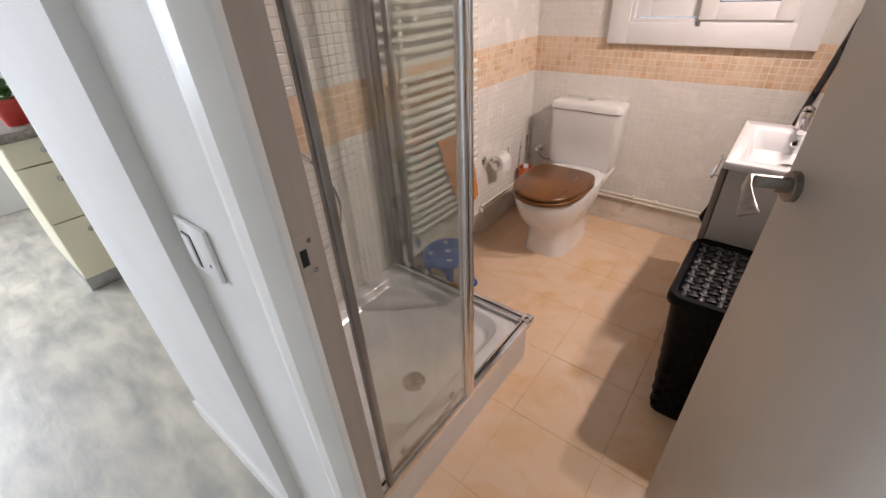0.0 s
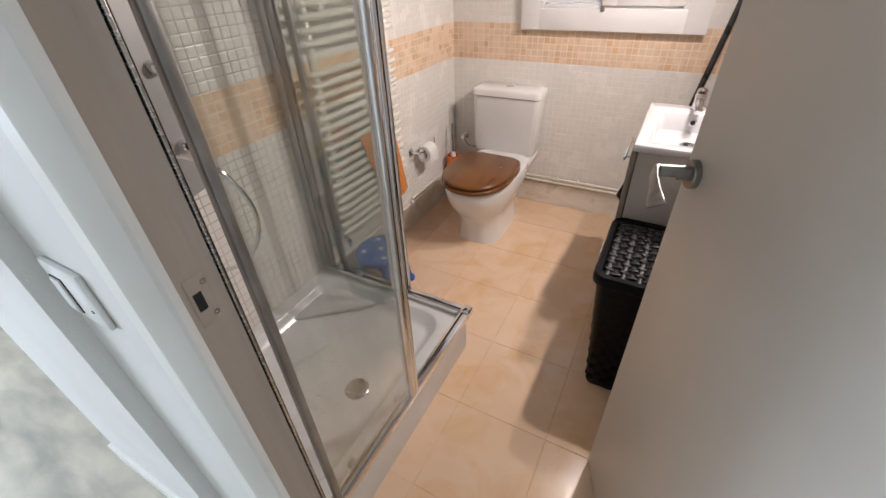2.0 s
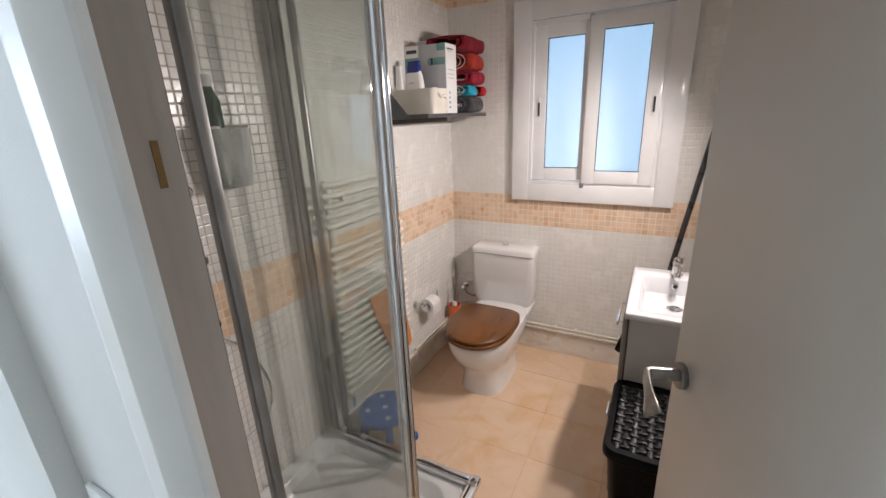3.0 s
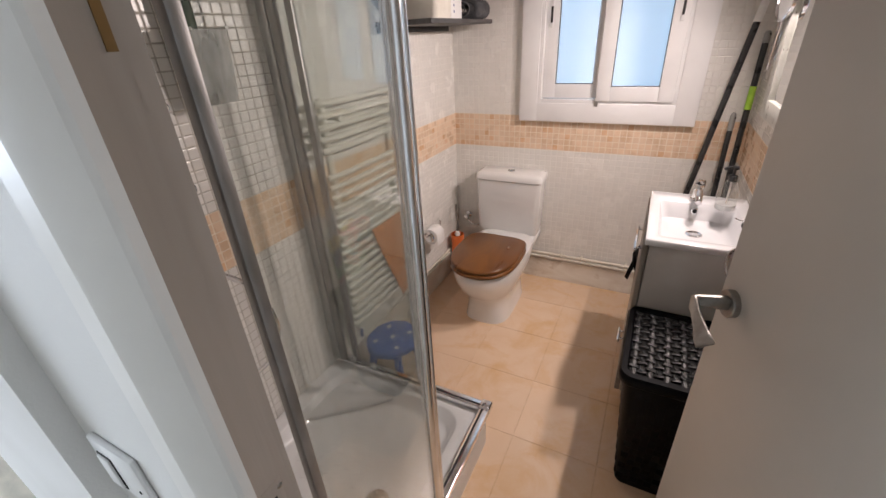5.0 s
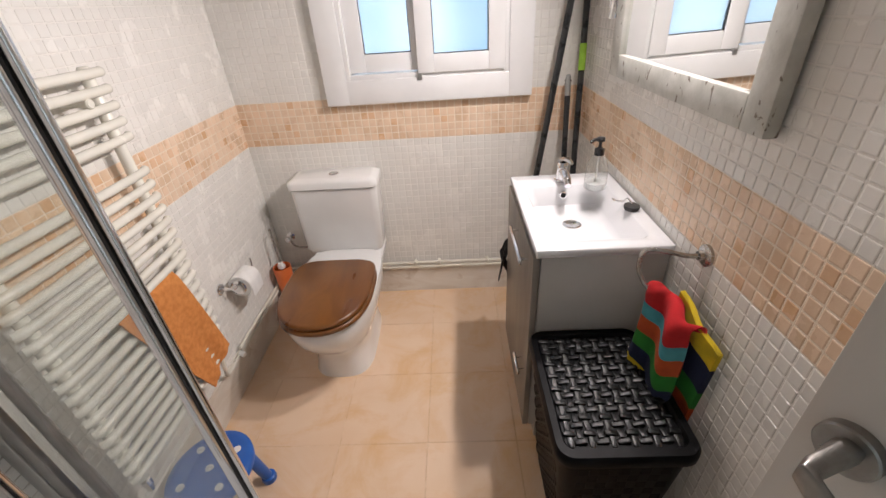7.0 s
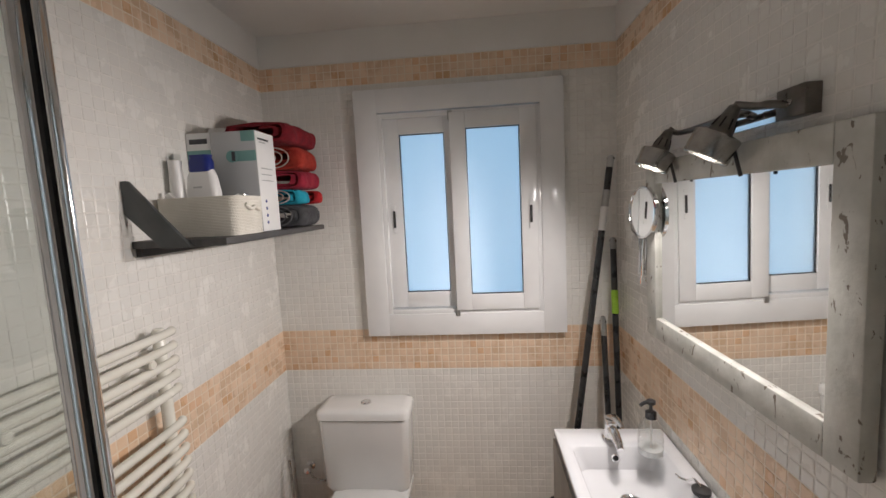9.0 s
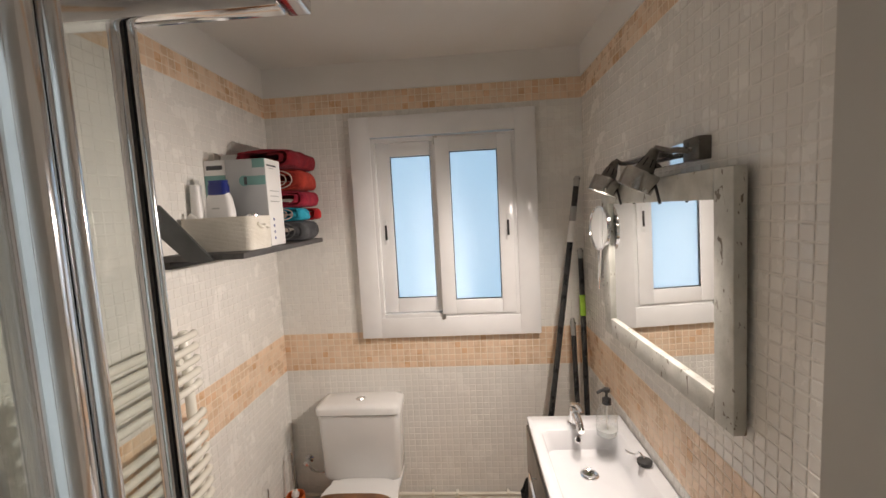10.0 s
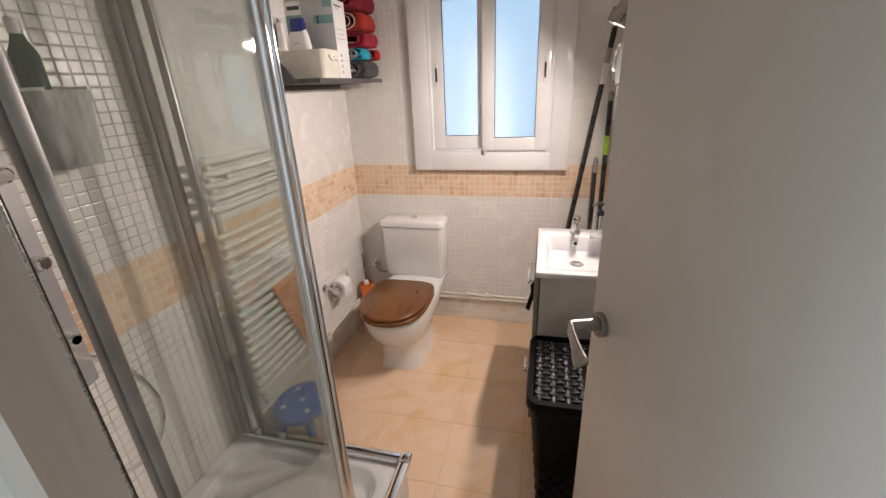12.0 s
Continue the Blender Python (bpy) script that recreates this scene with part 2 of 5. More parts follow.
def box(x0, x1, y0, y1, z0, z1, bevel=0.0, seg=2, bm=None, m=None):
    b = bmesh.new()
    bmesh.ops.create_cube(b, size=1.0)
    for v in b.verts:
        v.co = Vector((x0 + (v.co.x + 0.5) * (x1 - x0), y0 + (v.co.y + 0.5) * (y1 - y0), z0 + (v.co.z + 0.5) * (z1 - z0)))
    if bevel:
        bmesh.ops.bevel(b, geom=list(b.edges), offset=bevel, segments=seg, affect="EDGES", profile=0.5)
    if m is not None:
        b.transform(m)
    return merged(bm, b)


def merged(bm, b):
    if bm is None:
        return b
    me = bpy.data.meshes.new("tmp")
    b.to_mesh(me)
    b.free()
    bm.from_mesh(me)
    bpy.data.meshes.remove(me)
    return bm


def boxes(*rows):
    bm = bmesh.new()
    for r in rows:
        box(*r, bm=bm)
    return bm


def rings(loops, closed_ends=True, bm=None, floor_only=False):
    """A skin over loops of equal length."""
    b = bmesh.new()
    rows = [[b.verts.new(p) for p in lp] for lp in loops]
    k = len(rows[0])
    for a, c in zip(rows, rows[1:]):
        for i in range(k):
            b.faces.new((a[i], a[(i + 1) % k], c[(i + 1) % k], c[i]))
    if closed_ends:
        if not floor_only:
            b.faces.new(list(reversed(rows[0])))
        b.faces.new(rows[-1])
    bmesh.ops.recalc_face_normals(b, faces=b.faces)
    return merged(bm, b)


def lathe(profile, at=(0, 0, 0), axis=(0, 0, 1), n=24, bm=None, ends=True):
    """profile: (radius, height) along axis."""
    turn = Vector((0, 0, 1)).rotation_difference(Vector(axis)).to_matrix()
    loops = [[Vector(at) + turn @ Vector((r * math.cos(a), r * math.sin(a), h)) for a in [2 * math.pi * i / n for i in range(n)]] for r, h in profile]
    return rings(loops, ends, bm)


def rod(a, b, r, n=14, bm=None, r2=None):
    a, b = Vector(a), Vector(b)
    return lathe([(r, 0), (r if r2 is None else r2, (b - a).length)], a, b - a, n, bm)


def smoothed(points, k=6):
    """A rounded line through the points."""
    pts = [Vector(p) for p in points]
    out = []
    for i in range(len(pts) - 1):
        p0, p1, p2, p3 = pts[max(i - 1, 0)], pts[i], pts[i + 1], pts[min(i + 2, len(pts) - 1)]
        for j in range(k):
            t = j / k
            out.append(0.5 * ((2 * p1) + (p2 - p0) * t + (2 * p0 - 5 * p1 + 4 * p2 - p3) * t * t + (3 * p1 - p0 - 3 * p2 + p3) * t ** 3))
    return out + [pts[-1]]


def tube(points, r, n=10, k=6, bm=None):
    pts = smoothed(points, k) if k > 1 else [Vector(p) for p in points]
    loops, side = [], None
    for i, p in enumerate(pts):
        d = (pts[min(i + 1, len(pts) - 1)] - pts[max(i - 1, 0)]).normalized()
        if side is None:
            side = d.orthogonal().normalized()
        side = (side - d * side.dot(d)).normalized()
        up = d.cross(side)
        rr = r[min(i * len(r) // len(pts), len(r) - 1)] if isinstance(r, (list, tuple)) else r
        loops.append([p + rr * (math.cos(a) * side + math.sin(a) * up) for a in [2 * math.pi * q / n for q in range(n)]])
    return rings(loops, True, bm)


def extruded(outline, y0, y1, axis="y", bevel=0.0):
    """outline: pairs in the plane across axis."""
    def at(p, d):
        return {"y": (p[0], d, p[1]), "x": (d, p[0], p[1]), "z": (p[0], p[1], d)}[axis]
    b = rings([[at(p, y0) for p in outline], [at(p, y1) for p in outline]])
    if bevel:
        bmesh.ops.bevel(b, geom=list(b.edges), offset=bevel, segments=2, affect="EDGES", profile=0.5)
    return b


def rounded_rect(x0, x1, y0, y1, r, z, n=6):
    out = []
    for cx, cy, a0 in ((x1 - r, y1 - r, 0), (x0 + r, y1 - r, 90), (x0 + r, y0 + r, 180), (x1 - r, y0 + r, 270)):
        for i in range(n + 1):
            a = radians(a0 + 90 * i / n)
            out.append(Vector((cx + r * math.cos(a), cy + r * math.sin(a), z)))
    return out


# ---- plan ----
XL, XR, YB, YS, ZC = -1.09, 0.472, 3.04, 0.750, 2.43   # left, right, window and door walls, ceiling
YH = 0.694                                            # hall face of the door wall
DX0, DX1, DZ = -0.22, 0.46, 2.04                      # doorway
WX0, WX1, WZ0, WZ1 = -0.60, 0.19, 1.11, 2.105          # window opening
PITCH, BAND0 = 0.0327, 0.885
BAND1 = BAND0 + 6 * PITCH
UP0 = BAND1 + 34 * PITCH
UP1 = UP0 + 3 * PITCH

wall_north = structure("wall_north", boxes((XL - 0.12, WX0, YB, YB + 0.2, 0, 2.6), (WX1, XR + 0.12, YB, YB + 0.2, 0, 2.6), (WX0, WX1, YB, YB + 0.2, 0, WZ0), (WX0, WX1, YB, YB + 0.2, WZ1, 2.6)), "grout", "mosaic-tiled bathroom wall with a window opening", "wall")
wall_west = structure("wall_west", boxes((XL - 0.12, XL, YS, 1.66, 0, 2.6), (XL - 0.12, XL, 1.66, YB, 0, 2.6)), "grout", "white mosaic-tiled wall with peach bands", "wall")
wall_west.data.materials.append(M["grout_aged"])
for face in wall_west.data.polygons:
    face.material_index = 1 if face.center.y < 1.65 else 0
wall_east = structure("wall_east", boxes((XR, XR + 0.12, YS, YB, 0, 2.6)), "grout", "white mosaic-tiled wall beside the basin", "wall")
wall_south = structure("wall_south", boxes((-1.21, DX0 - 0.03, YH, YS, 0, 2.6), (DX0 - 0.03, DX1 + 0.03, YH, YS, DZ + 0.03, 2.6), (DX1 + 0.03, 1.2, YH, YS, 0, 2.6), (-1.21, -0.578, YH - 0.032, YH, 0, 2.6)), "plaster", "white painted wall with the bathroom doorway", "wall")
ceiling = structure("ceiling", boxes((XL, XR, YS, YB, ZC, ZC + 0.15)), "ceiling", "plain off-white painted bathroom ceiling", "ceiling")
floor = structure("floor", boxes((XL, XR, YH - 0.01, YB, -0.10, -0.0012)), "floor_joint", "peach ceramic tiled bathroom floor", "floor")
wall_cap = structure("trim", boxes((XL + 0.004, XR - 0.004, YB - 0.005, YB + 0.001, UP1 + 0.002, ZC), (XL - 0.001, XL + 0.005, YS, YB - 0.005, UP1 + 0.002, ZC), (XR - 0.005, XR + 0.001, YS, YB - 0.005, UP1 + 0.002, ZC)), "plaster", "smooth white painted strip above the tiles", "wall trim")

# the hall and kitchen beyond the doorway
hall_floor = structure("floor_hall", boxes((-4.3, 1.2, -1.9, YH - 0.01, -0.10, -0.002), (-4.3, -1.21, YH - 0.01, 3.0, -0.10, -0.002)), "vinyl", "pale marbled vinyl kitchen floor", "floor")
structure("ceiling_hall", boxes((-4.3, 1.2, -1.9, YH, 2.5, 2.6), (-4.3, -1.21, YH, 3.0, 2.5, 2.6)), "ceiling", "plain white ceiling of the hall", "ceiling")
structure("wall_hall_west", boxes((-4.42, -4.3, -1.9, -1.8, 0, 2.6), (-4.42, -4.3, -0.2, 3.0, 0, 2.6), (-4.42, -4.3, -1.8, -0.2, 0, 0.8), (-4.42, -4.3, -1.8, -0.2, 2.2, 2.6)), "plaster", "plain white kitchen wall with a window opening", "wall")
structure("wall_hall_east", boxes((1.2, 1.32, -1.9, YS, 0, 2.6)), "plaster", "plain white hall wall", "wall")
structure("wall_hall_north", boxes((-4.3, -1.21, 3.0, 3.12, 0, 2.6)), "plaster", "plain white kitchen wall", "wall")
structure("wall_hall_south", boxes((-4.42, 1.32, -2.02, -1.9, 0, 2.6)), "plaster", "plain white kitchen wall", "wall")

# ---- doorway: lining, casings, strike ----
lining = structure("door_1", boxes((DX0 - 0.03, DX0, YH - 0.004, 0.732, 0, DZ), (DX0 - 0.03, DX0 - 0.008, 0.732, YS + 0.002, 0, DZ), (DX1, DX1 + 0.03, YH - 0.004, YS + 0.002, 0, DZ), (DX0 - 0.03, DX1 + 0.03, YH - 0.004, YS + 0.002, DZ, DZ + 0.03)), "jamb", "painted wooden door lining with a rebate, toned taupe for shade", "door frame")


def casing_profile(x0, sign):
    """Moulded casing: outline in plan, thickness towards the hall."""
    rows = [(0.0, 0), (0.0, 0.008), (0.002, 0.012), (0.005, 0.014), (0.030, 0.026), (0.034, 0.027), (0.060, 0.027), (0.063, 0.024), (0.064, 0.012), (0.076, 0.011), (0.080, 0.016), (0.086, 0.017), (0.118, 0.009), (0.124, 0.004), (0.124, 0)]
    return [(x0 + sign * a, YH - 0.004 - d) for a, d in rows]


part("door_casing", extruded(casing_profile(DX0 + 0.034, -1), 0.0, DZ + 0.07, "z"), "paint", lining, "moulded white gloss casing", angle=14)
part("door_casing", extruded(casing_profile(DX1 + 0.004, 1), 0.0, DZ + 0.07, "z"), "paint", lining, "moulded white gloss casing", angle=14)
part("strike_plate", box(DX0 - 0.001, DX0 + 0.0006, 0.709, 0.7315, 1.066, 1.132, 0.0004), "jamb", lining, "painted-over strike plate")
part("latch_hole", box(DX0 + 0.0004, DX0 + 0.0012, 0.7125, 0.7225, 1.088, 1.112, 0.0002), "dark", lining, "dark latch hole")
part("keeper_slot", box(DX0 - 0.0005, DX0 + 0.0012, 0.7245, 0.7305, 1.522, 1.562), "brass_dark", lining, "brown keeper slot")
for dz in (-0.022, 0.022):
    part("screw", lathe([(0.0035, 0), (0.003, 0.0012), (0.0005, 0.0014)], (DX0 + 0.0006, 0.7285, 1.099 + dz), (1, 0, 0), 10), "satin", lining)

switch = thing("light_switch", (-0.50, YH, 1.03), "white rocker light switch on the hall wall", "light switch")
part("plate", box(-0.542, -0.440, YH - 0.009, YH, 0.978, 1.078, 0.004), "white", switch)
part("rocker", box(-0.526, -0.500, YH - 0.013, YH - 0.0085, 0.994, 1.052, 0.002), "white", switch)
part("rocker_gap", box(-0.5285, -0.4975, YH - 0.0102, YH - 0.0085, 0.9915, 1.0545), "rubber", switch)
part("indicator", lathe([(0.003, 0), (0.0025, 0.001)], (-0.458, YH - 0.009, 1.01), (0, -1, 0), 10), "rubber", switch)
structure("baseboard", boxes((-1.215, -0.578, YH - 0.043, YH - 0.032, 0, 0.09)), "paint", "white painted baseboard in the hall", "baseboard")

# ---- door leaf, standing half open ----
HINGE, EDGE = Vector((0.457, 0.79, 0)), Vector((0.231, 1.388, 0))
along = (EDGE - HINGE).normalized()
out = Vector((-along.y, along.x, 0))
LEAF = Matrix(((along.x, out.x, 0, HINGE.x), (along.y, out.y, 0, HINGE.y), (0, 0, 1, 0), (0, 0, 0, 1)))
WIDE = (EDGE - HINGE).length
door = thing("bathroom_door", HINGE, "pale grey painted flush door standing half open", "door")
part("leaf", box(0.002, WIDE, -0.036, 0.0, 0.008, DZ - 0.006, 0.002, m=LEAF), "leaf", door)
HX, HZ = WIDE - 0.041, 1.066
for face, sign in ((0.0, 1), (-0.036, -1)):
    part("rosette", lathe([(0.0260, 0), (0.0260, 0.010), (0.0245, 0.012), (0.012, 0.012), (0.011, 0.030)], LEAF @ Vector((HX, face, HZ)), sign * out, 36), "steel_dark", door, "brushed steel rosette")
    # the neck leaves the rosette, then the bar folds back and flattens into a broad twisted blade
    stations = ((0.010, 0.000, 0.0, 0.0095, 0.0105, 0.0), (0.058, 0.001, 0.001, 0.0085, 0.0110, 0.0), (0.068, 0.000, 0.001, 0.0075, 0.0115, 0.3),
                (0.074, -0.010, 0.000, 0.0045, 0.0105, 0.5), (0.079, -0.030, -0.002, 0.0035, 0.0085, 0.7), (0.086, -0.062, -0.005, 0.0028, 0.0100, 1.0), (0.093, -0.092, -0.008, 0.0024, 0.0135, 1.2), (0.0955, -0.108, -0.0095, 0.0022, 0.0150, 1.25), (0.096, -0.111, -0.010, 0.0010, 0.0135, 1.25))
    loops = []
    for k, (o_, a_, z_, thin, broad, twist) in enumerate(stations):
        if k < 3:
            u_, v_ = Vector((1, 0, 0)), Vector((0, 0, 1))
            if k == 2:
                u_ = Vector((0.7, sign * 0.7, 0))
        else:
            u_, v_ = Vector((0, sign * math.cos(twist), math.sin(twist))), Vector((0, -sign * math.sin(twist), math.cos(twist)))
        c_ = Vector((HX + a_ - 0.003, face + sign * o_, HZ + z_ + 0.006))
        loops.append([LEAF @ (c_ + u_ * thin * math.copysign(abs(math.sin(q)) ** 0.6, math.sin(q)) + v_ * broad * math.copysign(abs(math.cos(q)) ** 0.6, math.cos(q))) for q in [2 * math.pi * w / 20 for w in range(20)]])
    part("lever", rings(loops), M["steel_dark"], door, "flattened brushed steel lever handle", angle=40)
for z in (0.25, 1.0, 1.78):
    part("hinge", rod(LEAF @ Vector((0.0, 0.006, z)), LEAF @ Vector((0.0, 0.006, z + 0.09)), 0.006), "satin", door)

# ---- window ----
window = thing("window_1", (-0.205, YB, WZ0), "white sliding window with two frosted panes", "window", kind="structure")


def ring_frame(x0, x1, z0, z1, w, y0, y1, bevel=0.004, wb=None):
    """Four mitred-looking bars of a frame, butted end to end."""
    wb = wb or w
    bm = box(x0, x0 + w, y0, y1, z0, z1, bevel)
    box(x1 - w, x1, y0, y1, z0, z1, bevel, bm=bm)
    box(x0 + w - 0.001, x1 - w + 0.001, y0 + 0.0005, y1, z1 - w, z1, bevel, bm=bm)
    return box(x0 + w - 0.001, x1 - w + 0.001, y0 + 0.0005, y1, z0, z0 + wb, bevel, bm=bm)


FX0, FX1, FZ0, FZ1 = -0.657, 0.246, 1.057, 2.160
part("casing", ring_frame(FX0, FX1, FZ0, FZ1, 0.100, 3.004, 3.043, 0.002), "upvc", window, "broad white flat casing")
part("outer_frame", ring_frame(FX0 + 0.098, FX1 - 0.098, FZ0 + 0.098, FZ1 - 0.105, 0.022, 3.010, 3.12, 0.002), "upvc", window)
for name, x0, x1, y0 in (("sash", -0.538, -0.198, 3.032), ("sash", -0.241, 0.128, 2.997)):
    z0, z1 = (1.182, 2.036) if y0 > 3.02 else (1.172, 2.042)
    sash = part(name, ring_frame(x0, x1, z0, z1, 0.070, y0, y0 + 0.032, 0.003, 0.072), "upvc", window)
    part("glazing_bead", ring_frame(x0 + 0.066, x1 - 0.066, z0 + 0.068, z1 - 0.066, 0.007, y0 + 0.008, y0 + 0.026, 0.001), "rubber", sash)
    pane = part("pane", box(x0 + 0.07, x1 - 0.07, y0 + 0.014, y0 + 0.020, z0 + 0.07, z1 - 0.068), "frosted", sash, "frosted glass pane")
    pane.visible_shadow = False
for x, y in ((-0.507, 3.031), (0.099, 2.996)):
    latch = part("latch", box(x - 0.009, x + 0.009, y - 0.004, y, 1.53, 1.655, 0.003), "upvc", window)
    part("latch_slot", box(x - 0.0055, x + 0.0055, y - 0.0055, y - 0.0035, 1.555, 1.630, 0.001), "rubber", latch)
for z in (1.165, 2.03):
    part("corner_block", box(-0.246, -0.226, 2.999, 3.03, z - 0.02, z + 0.02, 0.003), "alu", window)
part("daylight_backdrop", box(-0.75, 0.35, 3.30, 3.31, 0.95, 2.3), "outside", None)
tagged(bpy.data.objects["daylight_backdrop"], "pale blue daylight outside the window", "backdrop", kind="structure")
bpy.data.objects["daylight_backdrop"].name = "backdrop"

# ---- shower enclosure ----
TX, TY, TZ = -0.347, 1.660, 0.205
tray = thing("shower_tray", (-0.72, 1.23, 0), "white acrylic shower tray with a raised tiled plinth", "shower tray")
lip = [rounded_rect(XL + 0.003, TX, YS + 0.002, TY, 0.012, z) for z in (0.0, TZ - 0.028)]
part("plinth", rings(lip, closed_ends=False), "trayside", tray, "beige plinth below the tray")
TI = (XL + 0.06, TX - 0.065, YS + 0.07, TY - 0.065)
basin = [rounded_rect(XL + 0.003, TX + 0.004, YS + 0.002, TY + 0.004, 0.014, TZ - 0.0275), rounded_rect(XL + 0.003, TX + 0.004, YS + 0.002, TY + 0.004, 0.014, TZ - 0.005),
         rounded_rect(XL + 0.006, TX, YS + 0.005, TY, 0.014, TZ), rounded_rect(TI[0], TI[1], TI[2], TI[3], 0.09, TZ), rounded_rect(TI[0] + 0.01, TI[1] - 0.01, TI[2] + 0.01, TI[3] - 0.01, 0.085, TZ - 0.008),
         rounded_rect(TI[0] + 0.03, TI[1] - 0.03, TI[2] + 0.03, TI[3] - 0.03, 0.075, TZ - 0.050), rounded_rect(TI[0] + 0.055, TI[1] - 0.055, TI[2] + 0.055, TI[3] - 0.055, 0.06, TZ - 0.058)]
part("basin", rings(basin, floor_only=True), "tray", tray, "glossy white recessed basin", angle=50)
ridges = bmesh.new()
for i in range(13):
    for j in range(9):
        x, y = -0.93 + 0.041 * j, 0.97 + 0.045 * i
        if (Vector((x, y)) - Vector((-0.557, 1.185))).length > 0.075:
            box(-0.012, 0.012, -0.0045, 0.0045, 0, 0.0022, 0.001, 1, bm=ridges, m=pose(x + (0.02 if i % 2 else 0), y, TZ - 0.0582, 0, 0, 32))
tagged(part("anti_slip_ridge", ridges, "tray", tray), kind="stuff")
part("corner_ledge", extruded([(XL + 0.02, TY - 0.02), (XL + 0.02, TY - 0.34), (XL + 0.05, TY - 0.36), (XL + 0.40, TY - 0.05), (XL + 0.38, TY - 0.02)], TZ - 0.060, TZ - 0.036, "z", 0.007), "tray", tray)
drain = part("drain", lathe([(0.043, 0), (0.043, 0.004), (0.039, 0.0065), (0.004, 0.0075)], (-0.557, 1.185, TZ - 0.0585), n=36), "satin", tray, "round brushed steel drain cover")

enclosure = thing("shower_enclosure", (TX, TY, TZ), "corner shower enclosure with sliding clear glass doors", "shower enclosure")
RT = 2.05
XF, YG = -0.335, 1.645
for z0, z1, nm in ((TZ, TZ + 0.030, "bottom_rail"), (RT - 0.045, RT, "top_rail")):
    part(nm, box(XF - 0.026, XF + 0.012, YS, YG + 0.016, z0, z1, 0.005), "chrome", enclosure)
    part(nm, box(XL, XF - 0.026, YG - 0.026, YG + 0.012, z0, z1, 0.005), "chrome", enclosure)
    part("track_groove", box(XF - 0.016, XF - 0.009, YS + 0.01, YG, z1 - 0.001, z1 + 0.0012), "rubber", enclosure)
    part("track_groove", box(XL + 0.01, XF - 0.03, YG - 0.016, YG - 0.009, z1 - 0.001, z1 + 0.0012), "rubber", enclosure)
part("wall_profile", box(XL, XL + 0.040, YG - 0.022, YG + 0.012, TZ + 0.02, RT, 0.004), "alu", enclosure, "grey aluminium wall profile")
part("wall_profile", box(XF - 0.022, XF + 0.012, YS, 0.800, TZ + 0.02, RT, 0.004), "alu_dull", enclosure, "grey aluminium wall profile")
part("profile_edge", box(XF - 0.008, XF + 0.014, 0.8005, 0.806, TZ + 0.03, RT - 0.045, 0.002), "satin", enclosure, "brushed metal edge strip")
part("profile_seal", box(XF - 0.006, XF + 0.010, 0.8065, 0.809, TZ + 0.03, RT - 0.045), "rubber", enclosure, "black rubber seal")
part("corner_cap", box(XF - 0.03, XF + 0.014, YG - 0.03, YG + 0.018, TZ + 0.001, TZ + 0.036, 0.008, 3), "chrome", enclosure)


def stile(x, y, along_x, r=0.014):
    """Round-fronted chrome stile with a black magnetic seal."""
    s = part("stile", merged(None, lathe([(r, 0), (r, RT - TZ - 0.07)], (x, y, TZ + 0.03), (0, 0, 1), 20)), "chrome", enclosure, "polished chrome door stile")
    ax, ay = (0.013, 0) if along_x else (0, 0.013)
    part("seal", box(x + ax - 0.004, x + ax + 0.004, y + ay - 0.004, y + ay + 0.004, TZ + 0.03, RT - 0.045), "rubber", s)
    bx, by = (0.022, 0.004) if along_x else (0.004, 0.022)
    part("seal_trim", lathe([(0.007, 0), (0.007, RT - TZ - 0.07)], (x + bx * 1.05, y + by * 1.05, TZ + 0.03), (0, 0, 1), 12), "chrome", s)
    return s


# front door: slid open towards the doorway; side door: slid open towards the wall
stile(XF + 0.002, 1.207, False, 0.015)
stile(-0.640, YG + 0.002, True, 0.012)
for nm, b in (("trailing_stile", box(XF - 0.006, XF + 0.012, 0.834, 0.852, TZ + 0.03, RT - 0.04, 0.004)), ("trailing_stile", box(-0.985, -0.958, YG - 0.006, YG + 0.010, TZ + 0.03, RT - 0.04, 0.003)),
              ("inner_stile", box(-1.045, -1.012, YG - 0.022, YG - 0.006, TZ + 0.03, RT - 0.04, 0.003))):
    part(nm, b, "alu_dull", enclosure, "grey aluminium stile")
for b in (box(XF, XF + 0.005, 0.845, 1.20, TZ + 0.028, RT - 0.04), box(-1.03, -0.645, YG, YG + 0.005, TZ + 0.028, RT - 0.04)):
    g = part("glass_pane", b, "glass", enclosure, "clear glass with dried water marks", smooth=False)
    g.visible_shadow = False
for x, y in ((XF - 0.014, 0.93), (XF - 0.014, 1.16), (-0.86, YG - 0.014), (-0.97, YG - 0.014)):
    for z in (TZ + 0.05, RT - 0.075):
        part("roller", lathe([(0.012, 0), (0.014, 0.004), (0.014, 0.012), (0.008, 0.016)], (x, y, z), (-1, 0, 0) if x == XF - 0.014 else (0, -1, 0), 14), "alu", enclosure)

